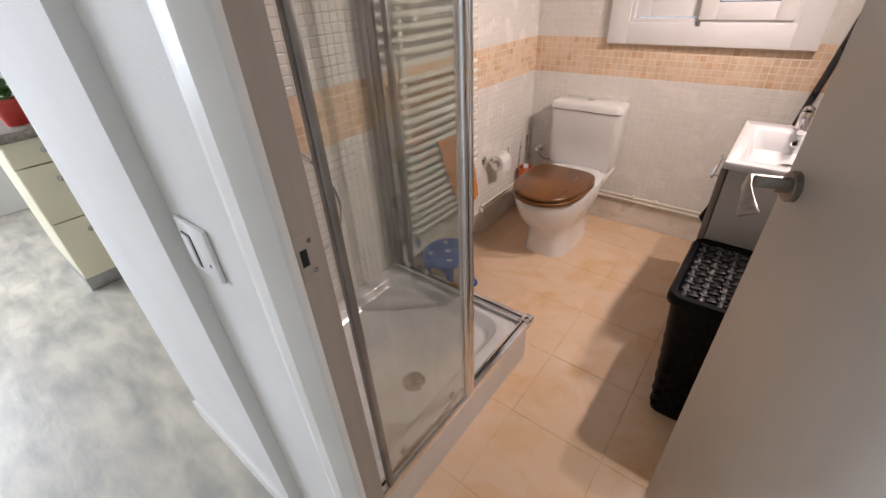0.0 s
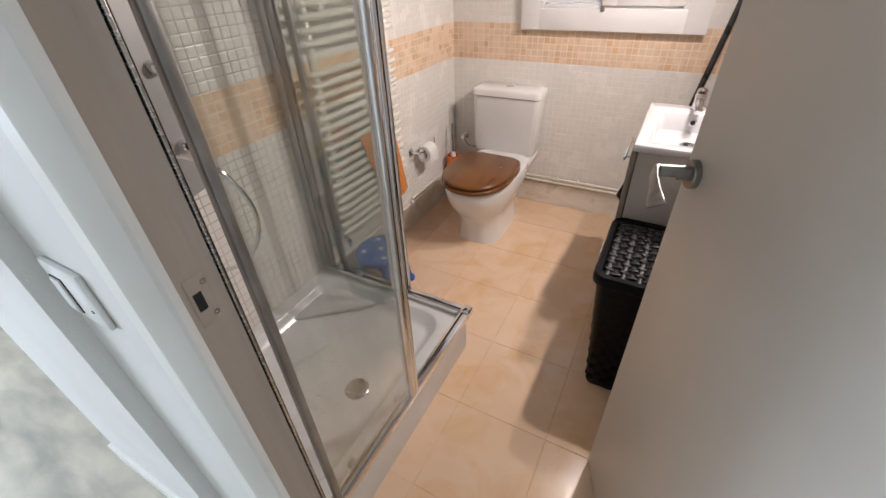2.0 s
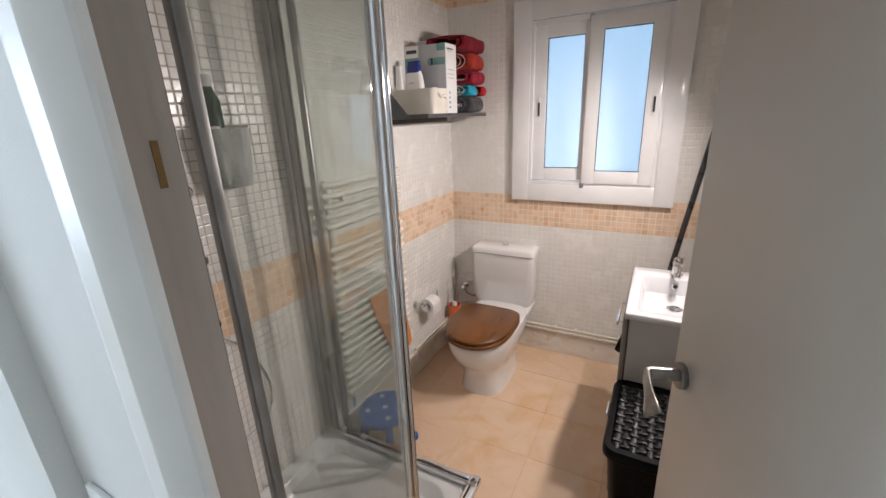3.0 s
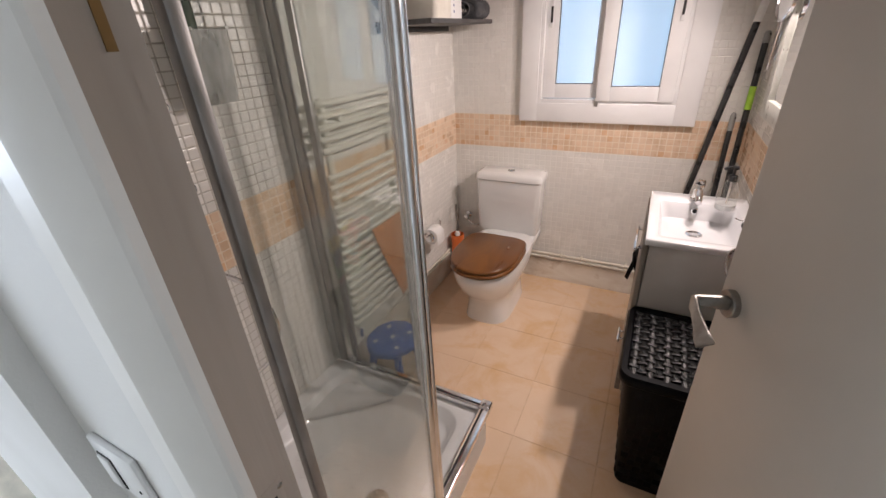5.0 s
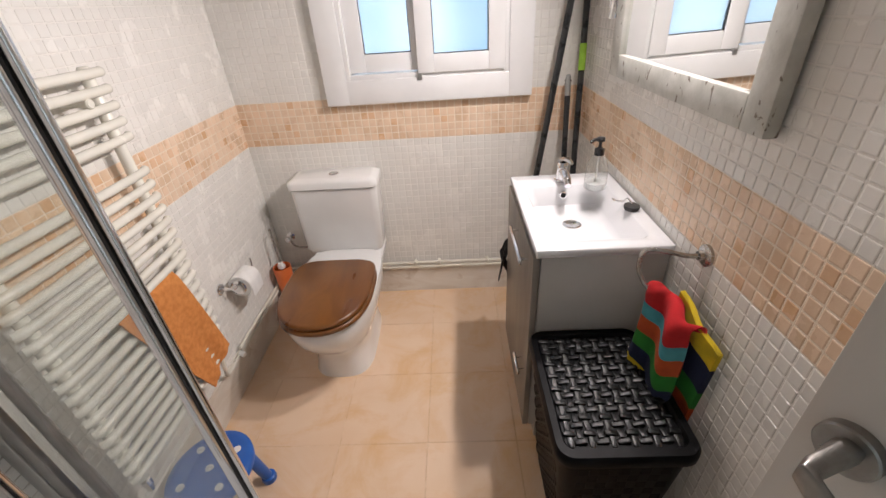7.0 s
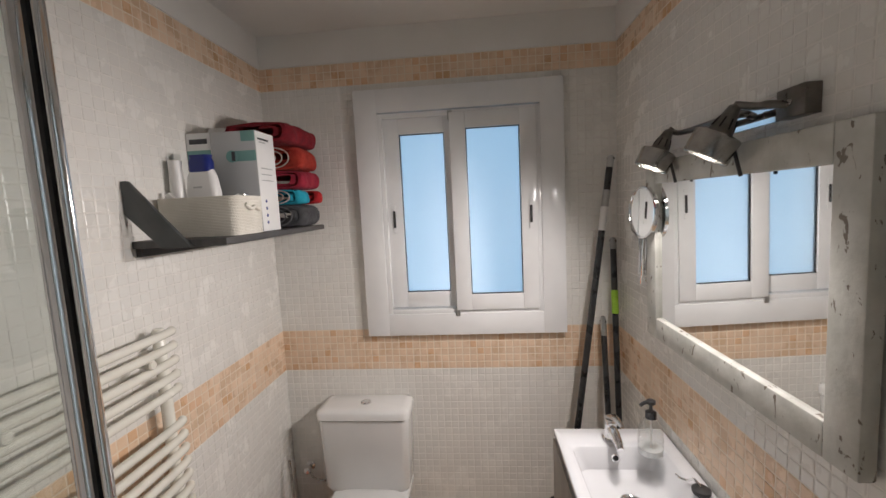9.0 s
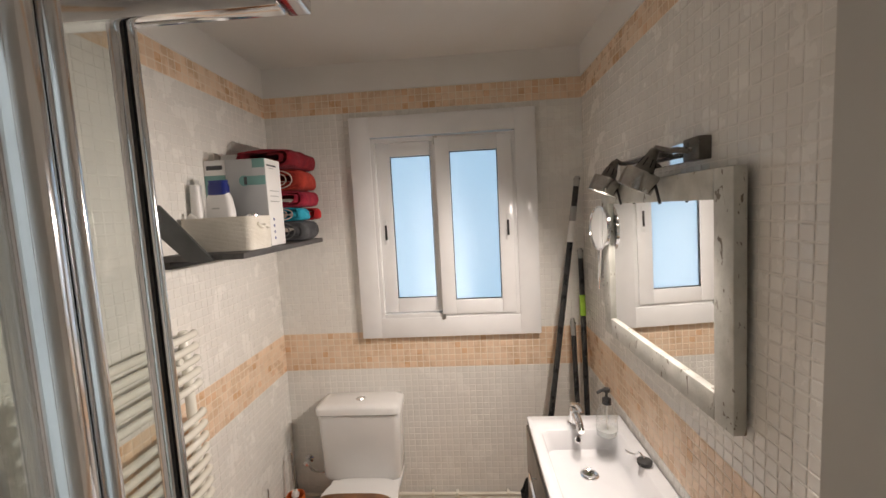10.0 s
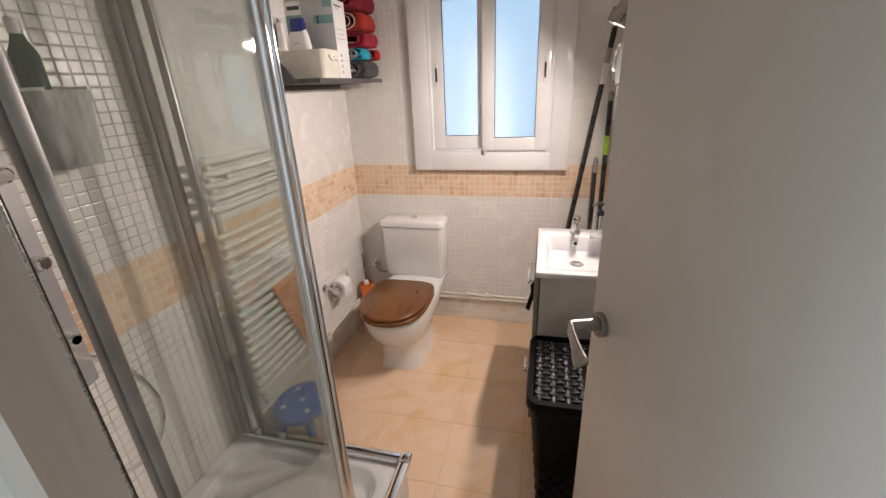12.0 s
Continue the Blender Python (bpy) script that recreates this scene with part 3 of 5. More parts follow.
# shower column on the tiled wall
column = thing("shower_column", (XL, 1.155, 0.82), "grey shower column with chrome jets and a hose", "shower column")
part("panel", extruded([(1.075, 0.80), (1.235, 0.83), (1.235, 1.58), (1.075, 1.58)], XL + 0.001, XL + 0.045, "x", 0.006), "panel", column)
part("lower_cover", box(XL + 0.002, XL + 0.038, 1.07, 1.14, 0.56, 0.80, 0.008), "white", column, "white lower cover")
for y, z in ((1.21, 1.395), (1.105, 1.26), (1.105, 1.115), (1.21, 1.185), (1.205, 0.975)):
    part("jet", lathe([(0.020, 0), (0.020, 0.010), (0.017, 0.022), (0.012, 0.026)], (XL + 0.045, y, z), (1, 0, 0), 20), "chrome", column, "chrome shower jet")
part("hose", tube([(XL + 0.05, 1.12, 0.955), (-0.99, 1.16, 0.965), (-0.92, 1.215, 0.90), (-0.89, 1.25, 0.76), (-0.91, 1.225, 0.64), (-0.97, 1.165, 0.575), (XL + 0.04, 1.12, 0.57)], 0.0075, 10, 8), "chrome", column, "chrome flexible hose")

caddy = thing("shower_caddy", (XL, 1.37, 1.39), "translucent plastic caddy hung on the shower wall", "caddy")
cl = [rounded_rect(XL + 0.003, XL + 0.085, 1.315, 1.425, 0.015, 1.385), rounded_rect(XL + 0.003, XL + 0.10, 1.305, 1.435, 0.018, 1.565), rounded_rect(XL + 0.006, XL + 0.097, 1.308, 1.432, 0.016, 1.565), rounded_rect(XL + 0.008, XL + 0.082, 1.32, 1.42, 0.014, 1.39)]
part("tub", rings(cl), clear("milky_plastic", (0.80, 0.82, 0.82), 0.25, film=0.30), caddy)
part("rim", tube([p + Vector((0, 0, 0.002)) for p in rounded_rect(XL + 0.003, XL + 0.10, 1.305, 1.435, 0.018, 1.565, 4)], 0.004, 8, 1), "white", caddy)
shampoo = thing("shampoo_bottle", (XL + 0.05, 1.345, 1.392), "dark green bottle standing in the caddy", "bottle")
part("bottle", lathe([(0.025, 0), (0.027, 0.01), (0.027, 0.25), (0.016, 0.275), (0.012, 0.29)], (XL + 0.05, 1.345, 1.392)), grain("dark_green_plastic", (0.02, 0.05, 0.03), (0.05, 0.10, 0.05), 20, 0.25), shampoo)
part("cap", lathe([(0.014, 0), (0.014, 0.03), (0.011, 0.034)], (XL + 0.05, 1.345, 1.682), n=16), "white", shampoo)

# ---- toilet ----
toilet = thing("toilet", (-0.65, 2.65, 0), "white porcelain toilet with a brown wooden seat", "toilet")
SPIN = Matrix.Translation((-0.660, 2.95, 0))


def egg(hw, front, back, z, flat=0.62, nose=0.9, share=0.48, n=44):
    """Rounded outline of a toilet bowl; front and back are distances ahead of the wall side."""
    mid = back + (front - back) * share
    pts = []
    for i in range(n):
        a = 2 * math.pi * i / n
        c, s = math.cos(a), math.sin(a)
        e = nose if s < 0 else flat
        x = hw * math.copysign(abs(c) ** e, c)
        y = mid + (front - mid) * abs(s) ** e if s < 0 else mid - (mid - back) * abs(s) ** e
        pts.append(SPIN @ Vector((x, -y, z)))
    return pts


bowl = [egg(0.136, 0.552, 0.06, 0.0, 0.5, 0.68, 0.66), egg(0.132, 0.552, 0.06, 0.015, 0.5, 0.68, 0.66), egg(0.122, 0.548, 0.06, 0.09, 0.5, 0.70, 0.64), egg(0.126, 0.560, 0.06, 0.145, 0.5, 0.74, 0.62), egg(0.146, 0.600, 0.06, 0.195, 0.5, 0.80, 0.58), egg(0.172, 0.652, 0.06, 0.250, 0.5, 0.86, 0.54), egg(0.188, 0.688, 0.06, 0.310, 0.5, 0.9, 0.5), egg(0.193, 0.704, 0.06, 0.360, 0.5, 0.9, 0.5), egg(0.190, 0.702, 0.06, 0.384, 0.5, 0.9, 0.5), egg(0.175, 0.68, 0.07, 0.388)]
part("bowl", rings(bowl), "porcelain", toilet, "white porcelain bowl", angle=60)
part("deck", box(-0.838, -0.488, 2.76, 3.03, 0.322, 0.372, 0.016, 3), "porcelain", toilet)
cist = [rounded_rect(-0.862, -0.492, 2.885, 3.028, 0.03, 0.372), rounded_rect(-0.872, -0.482, 2.872, 3.03, 0.03, 0.40), rounded_rect(-0.882, -0.472, 2.868, 3.032, 0.03, 0.715)]
part("cistern", rings(cist), "porcelain", toilet, "white cistern", angle=50)
lid = [rounded_rect(-0.880, -0.474, 2.868, 3.032, 0.03, 0.716), rounded_rect(-0.888, -0.466, 2.860, 3.036, 0.032, 0.722), rounded_rect(-0.888, -0.466, 2.860, 3.036, 0.032, 0.748), rounded_rect(-0.882, -0.472, 2.866, 3.034, 0.03, 0.758), rounded_rect(-0.855, -0.499, 2.89, 3.02, 0.025, 0.766)]
cistern_lid = part("cistern_lid", rings(lid), "porcelain", toilet, angle=50)
part("flush_button", lathe([(0.024, 0), (0.024, 0.004), (0.021, 0.006), (0.018, 0.005), (0.016, 0.008), (0.002, 0.009)], (-0.675, 2.945, 0.7655)), "chrome", cistern_lid, "chrome push button")
ring = [egg(0.184, 0.706, 0.25, 0.390, 0.42), egg(0.191, 0.713, 0.245, 0.397, 0.42), egg(0.191, 0.713, 0.245, 0.407, 0.42), egg(0.186, 0.708, 0.25, 0.413, 0.42)]
part("seat", rings(ring), "seat", toilet, "dark brown wooden seat ring", angle=60)
cover = [egg(0.182, 0.702, 0.247, 0.4155, 0.40), egg(0.188, 0.708, 0.243, 0.423, 0.40), egg(0.188, 0.708, 0.243, 0.432, 0.40), egg(0.178, 0.695, 0.252, 0.440, 0.40)]
part("seat_lid", rings(cover), "seat", toilet, "closed brown wooden lid", angle=60)
for dx in (-0.075, 0.075):
    part("hinge", lathe([(0.011, 0), (0.011, 0.03)], SPIN @ Vector((dx - 0.015, -0.236, 0.408)), (1, 0, 0), 14), "chrome", toilet)
for dx in (-1, 1):
    part("floor_bolt", lathe([(0.008, 0), (0.008, 0.006), (0.004, 0.008)], SPIN @ Vector((dx * 0.112, -0.28, 0.045)), (dx, 0, 0), 12), "satin", toilet)

# ---- vanity, basin ----
vanity = thing("vanity_cabinet", (0.29, 2.31, 0), "grey vanity cabinet with a dark oak door", "cabinet")
part("side_panel", box(0.122, 0.466, 2.060, 2.077, 0.105, 0.8245, 0.001), "van_side", vanity, "light grey side panel")
part("side_panel", box(0.122, 0.466, 2.551, 2.568, 0.105, 0.8245, 0.001), "van_side", vanity, "light grey side panel")
part("floor_panel", box(0.122, 0.466, 2.0775, 2.5505, 0.105, 0.122), "van_side", vanity)
part("front_rail", box(0.122, 0.140, 2.0775, 2.5505, 0.70, 0.765), "van_side", vanity)
part("door", box(0.100, 0.119, 2.057, 2.571, 0.110, 0.820, 0.0015), "van_door", vanity, "dark grey oak door")
part("plinth", box(0.150, 0.460, 2.085, 2.55, 0.0, 0.105), "van_side", vanity)
for z, y0, y1 in ((0.765, 2.12, 2.34), (0.36, 2.07, 2.16)):
    h = part("handle", box(0.072, 0.082, y0, y1, z - 0.008, z + 0.008, 0.002), "chrome", vanity, "flat chrome bar handle")
    for y in (y0 + 0.02, y1 - 0.02):
        part("handle_post", rod((0.08, y, z), (0.101, y, z), 0.004, 10), "chrome", h)

basin_top = thing("wash_basin", (0.285, 2.312, 0.814), "glossy white rectangular basin on the vanity", "basin")
BX = (0.105, 0.466, 2.045, 2.580)
sl = [rounded_rect(BX[0] + 0.002, BX[1], BX[2] + 0.002, BX[3], 0.003, 0.8255), rounded_rect(BX[0], BX[1], BX[2], BX[3], 0.004, 0.8275), rounded_rect(BX[0], BX[1], BX[2], BX[3], 0.004, 0.8485), rounded_rect(BX[0] + 0.0015, BX[1] - 0.001, BX[2] + 0.0015, BX[3] - 0.0015, 0.004, 0.850),
      rounded_rect(0.140, 0.426, 2.090, 2.480, 0.028, 0.850), rounded_rect(0.144, 0.422, 2.094, 2.476, 0.028, 0.846), rounded_rect(0.160, 0.402, 2.140, 2.464, 0.035, 0.778), rounded_rect(0.185, 0.378, 2.18, 2.440, 0.035, 0.766)]
part("slab", rings(sl, floor_only=True), "basin", basin_top, angle=50)
part("waste", lathe([(0.031, 0), (0.031, 0.003), (0.026, 0.005), (0.020, 0.002), (0.019, 0.0015), (0.002, 0.0035)], (0.279, 2.335, 0.7662)), "chrome", basin_top, "chrome waste outlet")
part("overflow_rim", lathe([(0.0135, 0), (0.0135, 0.004), (0.009, 0.005), (0.008, 0.002)], (0.278, 2.4715, 0.815), (0, -1, 0.12)), "chrome", basin_top)
part("overflow_hole", lathe([(0.008, 0), (0.0078, 0.001)], (0.278, 2.4690, 0.815), (0, -1, 0.12)), "dark", basin_top)

# ---- laundry basket ----
hamper = thing("laundry_basket", (0.255, 1.855, 0), "black plastic laundry basket with a woven-pattern lid", "laundry basket")
hb = [rounded_rect(0.155, 0.365, 1.700, 2.012, 0.03, 0.0), rounded_rect(0.150, 0.370, 1.695, 2.017, 0.03, 0.006), rounded_rect(0.108, 0.408, 1.660, 2.040, 0.035, 0.525)]
part("body", rings(hb), "basket", hamper, angle=50)
slats = bmesh.new()
for i in range(15):
    z = 0.05 + i * 0.031
    f = z / 0.525
    for j in range(13):
        if (i + j) % 2:
            continue
        y = 1.72 + j * 0.0235
        box(-0.0025, 0.003, -0.013, 0.013, -0.013, 0.013, 0.002, 1, bm=slats, m=pose(0.151 - 0.042 * f, y, z, 0, 0, 0))
        if j < 9:
            box(-0.013, 0.013, -0.003, 0.0025, -0.013, 0.013, 0.002, 1, bm=slats, m=pose(0.165 + j * 0.0235, 1.696 - 0.034 * f, z, 0, 0, 0))
tagged(part("side_weave", slats, "basket", hamper), kind="stuff")
rim = [rounded_rect(0.098, 0.414, 1.648, 2.052, 0.04, 0.525), rounded_rect(0.094, 0.418, 1.644, 2.056, 0.042, 0.530), rounded_rect(0.094, 0.418, 1.644, 2.056, 0.042, 0.552), rounded_rect(0.100, 0.412, 1.650, 2.050, 0.038, 0.562), rounded_rect(0.116, 0.396, 1.668, 2.032, 0.03, 0.562), rounded_rect(0.122, 0.390, 1.674, 2.026, 0.028, 0.552)]
basket_lid = part("lid", rings(rim), "basket", hamper, "black lid with a raised rim", angle=50)
weave = bmesh.new()
for i in range(16):
    for j in range(11):
        x, y = 0.135 + j * 0.0241, 1.692 + i * 0.0213
        if (i + j) % 2:
            box(-0.0145, 0.0145, -0.0065, 0.0065, 0, 0.008, 0.003, 2, bm=weave, m=pose(x, y, 0.551, 0, 9 if i % 2 else -9, 0))
        else:
            box(-0.0065, 0.0065, -0.0135, 0.0135, -0.002, 0.0045, 0.002, 2, bm=weave, m=pose(x, y, 0.551, -9 if j % 2 else 9, 0, 0))
tagged(part("lid_weave", weave, grain("satin_black_plastic", (0.003, 0.0035, 0.004), (0.010, 0.011, 0.012), 30, 0.36, 0.3, 260), basket_lid), kind="stuff")

# ---- towel radiator ----
rad = thing("towel_radiator", (-1.03, 2.01, 0.30), "cream enamelled ladder towel radiator on the wall", "radiator")
for y in (1.775, 2.245):
    part("collector", lathe([(0.012, 0), (0.016, 0.004), (0.016, 1.03), (0.012, 1.036)], (-1.040, y, 0.305), n=16), "radiator", rad)
RZ = [1.325 - 0.0425 * i for i in range(5)] + [1.052 - 0.0415 * i for i in range(18)]
first = None
for z in RZ:
    if first is None:
        bm = tube([(-1.030, 1.738, z), (-1.018, 1.78, z), (-1.013, 2.01, z), (-1.018, 2.24, z), (-1.030, 2.282, z)], 0.0122, 12, 4)
        first = part("rung", bm, "radiator", rad)
        first_z = z
    else:
        o = first.copy()
        scene.collection.objects.link(o)
        o.location.z = z - first_z
for y in (1.835, 2.175):
    part("fixing_knob", lathe([(0.013, 0), (0.013, 0.016), (0.010, 0.020)], (-1.022, y, 1.262), (1, 0, 0), 18), "radiator", rad)
    for z in (1.262, 0.40):
        part("wall_bracket", rod((XL, y, z), (-1.02, y, z), 0.008), "radiator", rad)
valve_thing = part("valve", lathe([(0.011, 0), (0.011, 0.02), (0.016, 0.024), (0.016, 0.05), (0.011, 0.055)], (-1.040, 1.775, 0.25)), "chrome", rad, "chrome radiator valve")

# ---- pipes and skirting ----
structure("trim_skirting", boxes((XL, XR, YB - 0.010, YB - 0.0005, 0, 0.152), (XL + 0.0005, XL + 0.010, TY + 0.002, YB - 0.010, 0, 0.175)), "skirt", "smooth beige marbled skirting below the mosaic", "skirting")
pipes = thing("heating_pipes", (-0.2, YB, 0.17), "pair of cream-painted heating pipes along the wall", "pipe")
for z in (0.172, 0.198):
    part("pipe", tube([(0.44, YB - 0.022, z), (-0.3, YB - 0.022, z), (-0.98, YB - 0.022, z), (XL + 0.035, YB - 0.028, z), (XL + 0.022, YB - 0.05, z), (XL + 0.022, 2.9, z), (XL + 0.022, 2.40 if z > 0.18 else 2.30, z)], 0.0085, 10, 3), "pipe", pipes)
for x in (-0.345, -0.215, 0.05):
    part("pipe_clip", box(x - 0.008, x + 0.008, YB - 0.036, YB - 0.002, 0.188, 0.212, 0.004), "pipe", pipes)
part("end_valve", lathe([(0.010, 0), (0.013, 0.004), (0.013, 0.024), (0.009, 0.028)], (XL + 0.026, 2.385, 0.187), (0.9, -0.4, -0.1), 14), "white", pipes, "white end valve")
part("riser", tube([(XL + 0.022, 2.31, 0.172), (XL + 0.03, 2.26, 0.19), (-1.045, 2.245, 0.24), (-1.040, 2.245, 0.31)], 0.008, 10, 5), "pipe", pipes)

stop = thing("stop_valve", (-1.005, YB, 0.395), "small chrome stop valve on the wall", "valve")
part("body", lathe([(0.022, 0), (0.022, 0.004), (0.009, 0.008), (0.009, 0.03), (0.015, 0.034), (0.015, 0.052), (0.010, 0.056)], (-1.005, YB - 0.003, 0.395), (0, -1, 0), 18), "chrome", stop)
part("braided_hose", tube([(-1.005, YB - 0.03, 0.39), (-0.985, YB - 0.035, 0.35), (-0.93, YB - 0.04, 0.34), (-0.86, YB - 0.06, 0.375)], 0.006, 8), "satin", stop)

# ---- toilet paper, brush, stool, orange towel ----
holder = thing("toilet_roll_holder", (XL, 2.56, 0.47), "chrome roll holder with an upturned arm", "roll holder")
part("wall_plate", lathe([(0.024, 0), (0.024, 0.005), (0.020, 0.008)], (XL + 0.002, 2.455, 0.475), (1, 0, 0), 22), "chrome", holder)
part("arm", tube([(XL + 0.006, 2.455, 0.475), (XL + 0.050, 2.455, 0.475), (XL + 0.066, 2.462, 0.475), (XL + 0.066, 2.52, 0.475), (XL + 0.066, 2.605, 0.475), (XL + 0.066, 2.622, 0.480), (XL + 0.066, 2.626, 0.515)], 0.005, 10, 5), "chrome", holder)
part("end_cap", lathe([(0.030, 0), (0.033, 0.004), (0.033, 0.008), (0.026, 0.011), (0.006, 0.012)], (XL + 0.066, 2.488, 0.462), (0, -1, 0), 26), "chrome", holder, "round chrome end cap")
roll = thing("toilet_roll", (XL + 0.066, 2.54, 0.455), "white toilet roll on the chrome holder", "toilet roll")
part("paper", lathe([(0.020, 0), (0.046, 0), (0.049, 0.003), (0.049, 0.092), (0.046, 0.095), (0.020, 0.095), (0.020, 0)], (XL + 0.066, 2.490, 0.458), (0, 1, 0), 32, ends=False), grain("soft_paper", (0.80, 0.79, 0.77), (0.85, 0.84, 0.82), 40, 0.95, 0.4, 300), roll)
part("cardboard_core", lathe([(0.0195, 0.001), (0.0195, 0.094), (0.018, 0.094), (0.018, 0.001), (0.0195, 0.001)], (XL + 0.066, 2.490, 0.458), (0, 1, 0), 24, ends=False), grain("cardboard", (0.30, 0.22, 0.14), (0.38, 0.29, 0.19), 60, 0.9), roll)
part("loose_sheet", box(XL + 0.113, XL + 0.1145, 2.492, 2.584, 0.405, 0.458, 0.0005), grain("loose_paper", (0.80, 0.79, 0.77), (0.85, 0.84, 0.82), 40, 0.95), roll)

brush = thing("toilet_brush", (-1.018, 2.862, 0.02), "toilet brush in an orange cup beside the toilet", "toilet brush")
oc = grain("orange_plastic", (0.62, 0.13, 0.03), (0.75, 0.19, 0.05), 12, 0.3)
part("cup", lathe([(0.036, 0), (0.038, 0.004), (0.045, 0.31), (0.043, 0.315), (0.040, 0.312), (0.034, 0.06), (0.002, 0.055)], (-1.018, 2.862, 0.0), n=28), oc, brush, "orange plastic cup")
part("handle", tube([(-1.018, 2.862, 0.20), (-1.022, 2.868, 0.36), (-1.035, 2.885, 0.52)], 0.007, 10), "satin", brush, "grey metal handle")
part("collar", lathe([(0.018, 0), (0.020, 0.01), (0.012, 0.03)], (-1.019, 2.863, 0.305), n=16), "white", brush)

stool = thing("step_stool", (-0.905, 1.845, 0), "blue plastic stool with white dots beside the radiator", "stool")
def oval(rx, ry, z, n=36):
    return [Vector((-0.905 + rx * math.cos(2 * math.pi * i / n), 1.845 + ry * math.sin(2 * math.pi * i / n), z)) for i in range(n)]
part("top", rings([oval(0.118, 0.128, 0.205), oval(0.125, 0.135, 0.210), oval(0.125, 0.135, 0.226), oval(0.120, 0.130, 0.232), oval(0.10, 0.11, 0.234)]), "blue", stool, angle=50)
for dx, dy in ((-0.06, -0.06), (0.06, -0.06), (0.06, 0.06), (-0.06, 0.06), (0.0, 0.0)):
    part("dot", lathe([(0.013, 0), (0.012, 0.002), (0.004, 0.0028)], (-0.905 + dx, 1.845 + dy, 0.2335), n=18), "white", stool, "white rubber dot")
for sx, sy in ((-1, -1), (1, -1), (1, 1), (-1, 1)):
    leg = part("leg", rod((-0.905 + sx * 0.065, 1.845 + sy * 0.07, 0.206), (-0.905 + sx * 0.088, 1.845 + sy * 0.095, 0.012), 0.020, 16, r2=0.017), "blue", stool)
    part("foot", lathe([(0.024, 0), (0.026, 0.006), (0.024, 0.022), (0.018, 0.026)], (-0.905 + sx * 0.089, 1.845 + sy * 0.096, 0.0), n=16), "blue", leg)


def cloth(rows, cols, at, thick, material, name, parent, label=""):
    """A sheet of cloth: at(u, v) gives the place; backed to the thickness."""
    b = bmesh.new()
    grid = [[b.verts.new(at(i / (cols - 1), j / (rows - 1))) for i in range(cols)] for j in range(rows)]
    for j in range(rows - 1):
        for i in range(cols - 1):
            b.faces.new((grid[j][i], grid[j][i + 1], grid[j + 1][i + 1], grid[j + 1][i]))
    bmesh.ops.recalc_face_normals(b, faces=b.faces)
    bmesh.ops.solidify(b, geom=list(b.faces), thickness=thick)
    return part(name, b, material, parent, label, angle=80)


orange = thing("orange_cloth", (-0.99, 2.04, 0.74), "orange cloth hung over a radiator rung", "cloth")
def orange_at(u, v):
    s = max(0.0, (v * 1.12 - 0.12)) / 1.0
    left, right = 1.930 + 0.175 * s ** 1.15, 2.172 + 0.085 * s ** 0.9
    low = 0.300 + 0.060 * u ** 1.3
    y = left + (right - left) * u
    if v * 1.12 < 0.12:
        f = v * 1.12 / 0.12
        return Vector((-1.032 + 0.036 * f, y, 0.748 + 0.012 * math.sin(f * math.pi)))
    return Vector((-0.996 + (0.007 * math.sin(u * 7 + 1.0) + 0.004 * math.sin(u * 15 + s * 3)) * s, y, 0.748 - (0.748 - low) * s))
cloth(24, 26, orange_at, 0.005, "orange", "sheet", orange)

# ---- shelf and what stands on it ----
SZ = 1.588
gun = grain("dark_grey_board", (0.055, 0.052, 0.05), (0.085, 0.08, 0.078), 18, 0.5, 0.1, 150, stretch=(4, 0.6, 1))
shelf = thing("wall_shelf", (XL, 2.6, SZ), "dark grey wall shelf with a slanted side bracket", "shelf")
part("board", box(XL + 0.001, -0.812, 2.250, 2.962, SZ - 0.020, SZ, 0.002), gun, shelf)
for y in (2.236, 2.94):
    if y < 2.5:
        part("bracket", extruded([(XL + 0.003, SZ + 0.165), (XL + 0.020, SZ + 0.165), (-0.905, SZ - 0.021), (-0.99, SZ - 0.021), (XL + 0.003, SZ + 0.075)], y, y + 0.013, "y", 0.001), grain("dark_metal", (0.05, 0.055, 0.055), (0.075, 0.08, 0.08), 12, 0.45), shelf, "slanted dark metal side bracket")
part("cleat", box(XL + 0.001, XL + 0.02, 2.26, 2.95, SZ - 0.045, SZ - 0.021, 0.001), gun, shelf)

rope = grain("cream_rope", (0.70, 0.665, 0.585), (0.79, 0.755, 0.68), 14, 0.95, 0.5, 260)
cord = thing("rope_basket", (-0.96, 2.425, SZ), "cream rope storage basket with a handle hole", "basket")
for i in range(26):
    z, grow = SZ + 0.0025 + i * 0.0045, 0.0002 * i
    loop = rounded_rect(-1.082, -0.836 + grow, 2.345 - grow, 2.498, 0.022, z, 5)
    part("coil", tube(loop + [loop[0]], 0.0029, 6, 1), rope, cord)
part("base", box(-1.075, -0.845, 2.352, 2.49, SZ + 0.001, SZ + 0.008), rope, cord)
part("handle_cord", tube([(-0.828, 2.385, SZ + 0.092), (-0.823, 2.405, SZ + 0.078), (-0.822, 2.425, SZ + 0.083), (-0.824, 2.455, SZ + 0.075)], 0.006, 8), rope, cord)
white_b = thing("lotion_bottle", (-0.985, 2.43, SZ + 0.01), "white lotion bottle with a dark blue cap", "bottle")
def slab_bottle(cx, cy, z0, w, d, h, top):
    return rings([rounded_rect(cx - w * f, cx + w * f, cy - d * f, cy + d * f, min(w, d) * f * 0.8, z0 + h * g) for f, g in ((0.9, 0), (1, 0.03), (1, 0.62), (0.86, 0.85), (top, 1.0))])
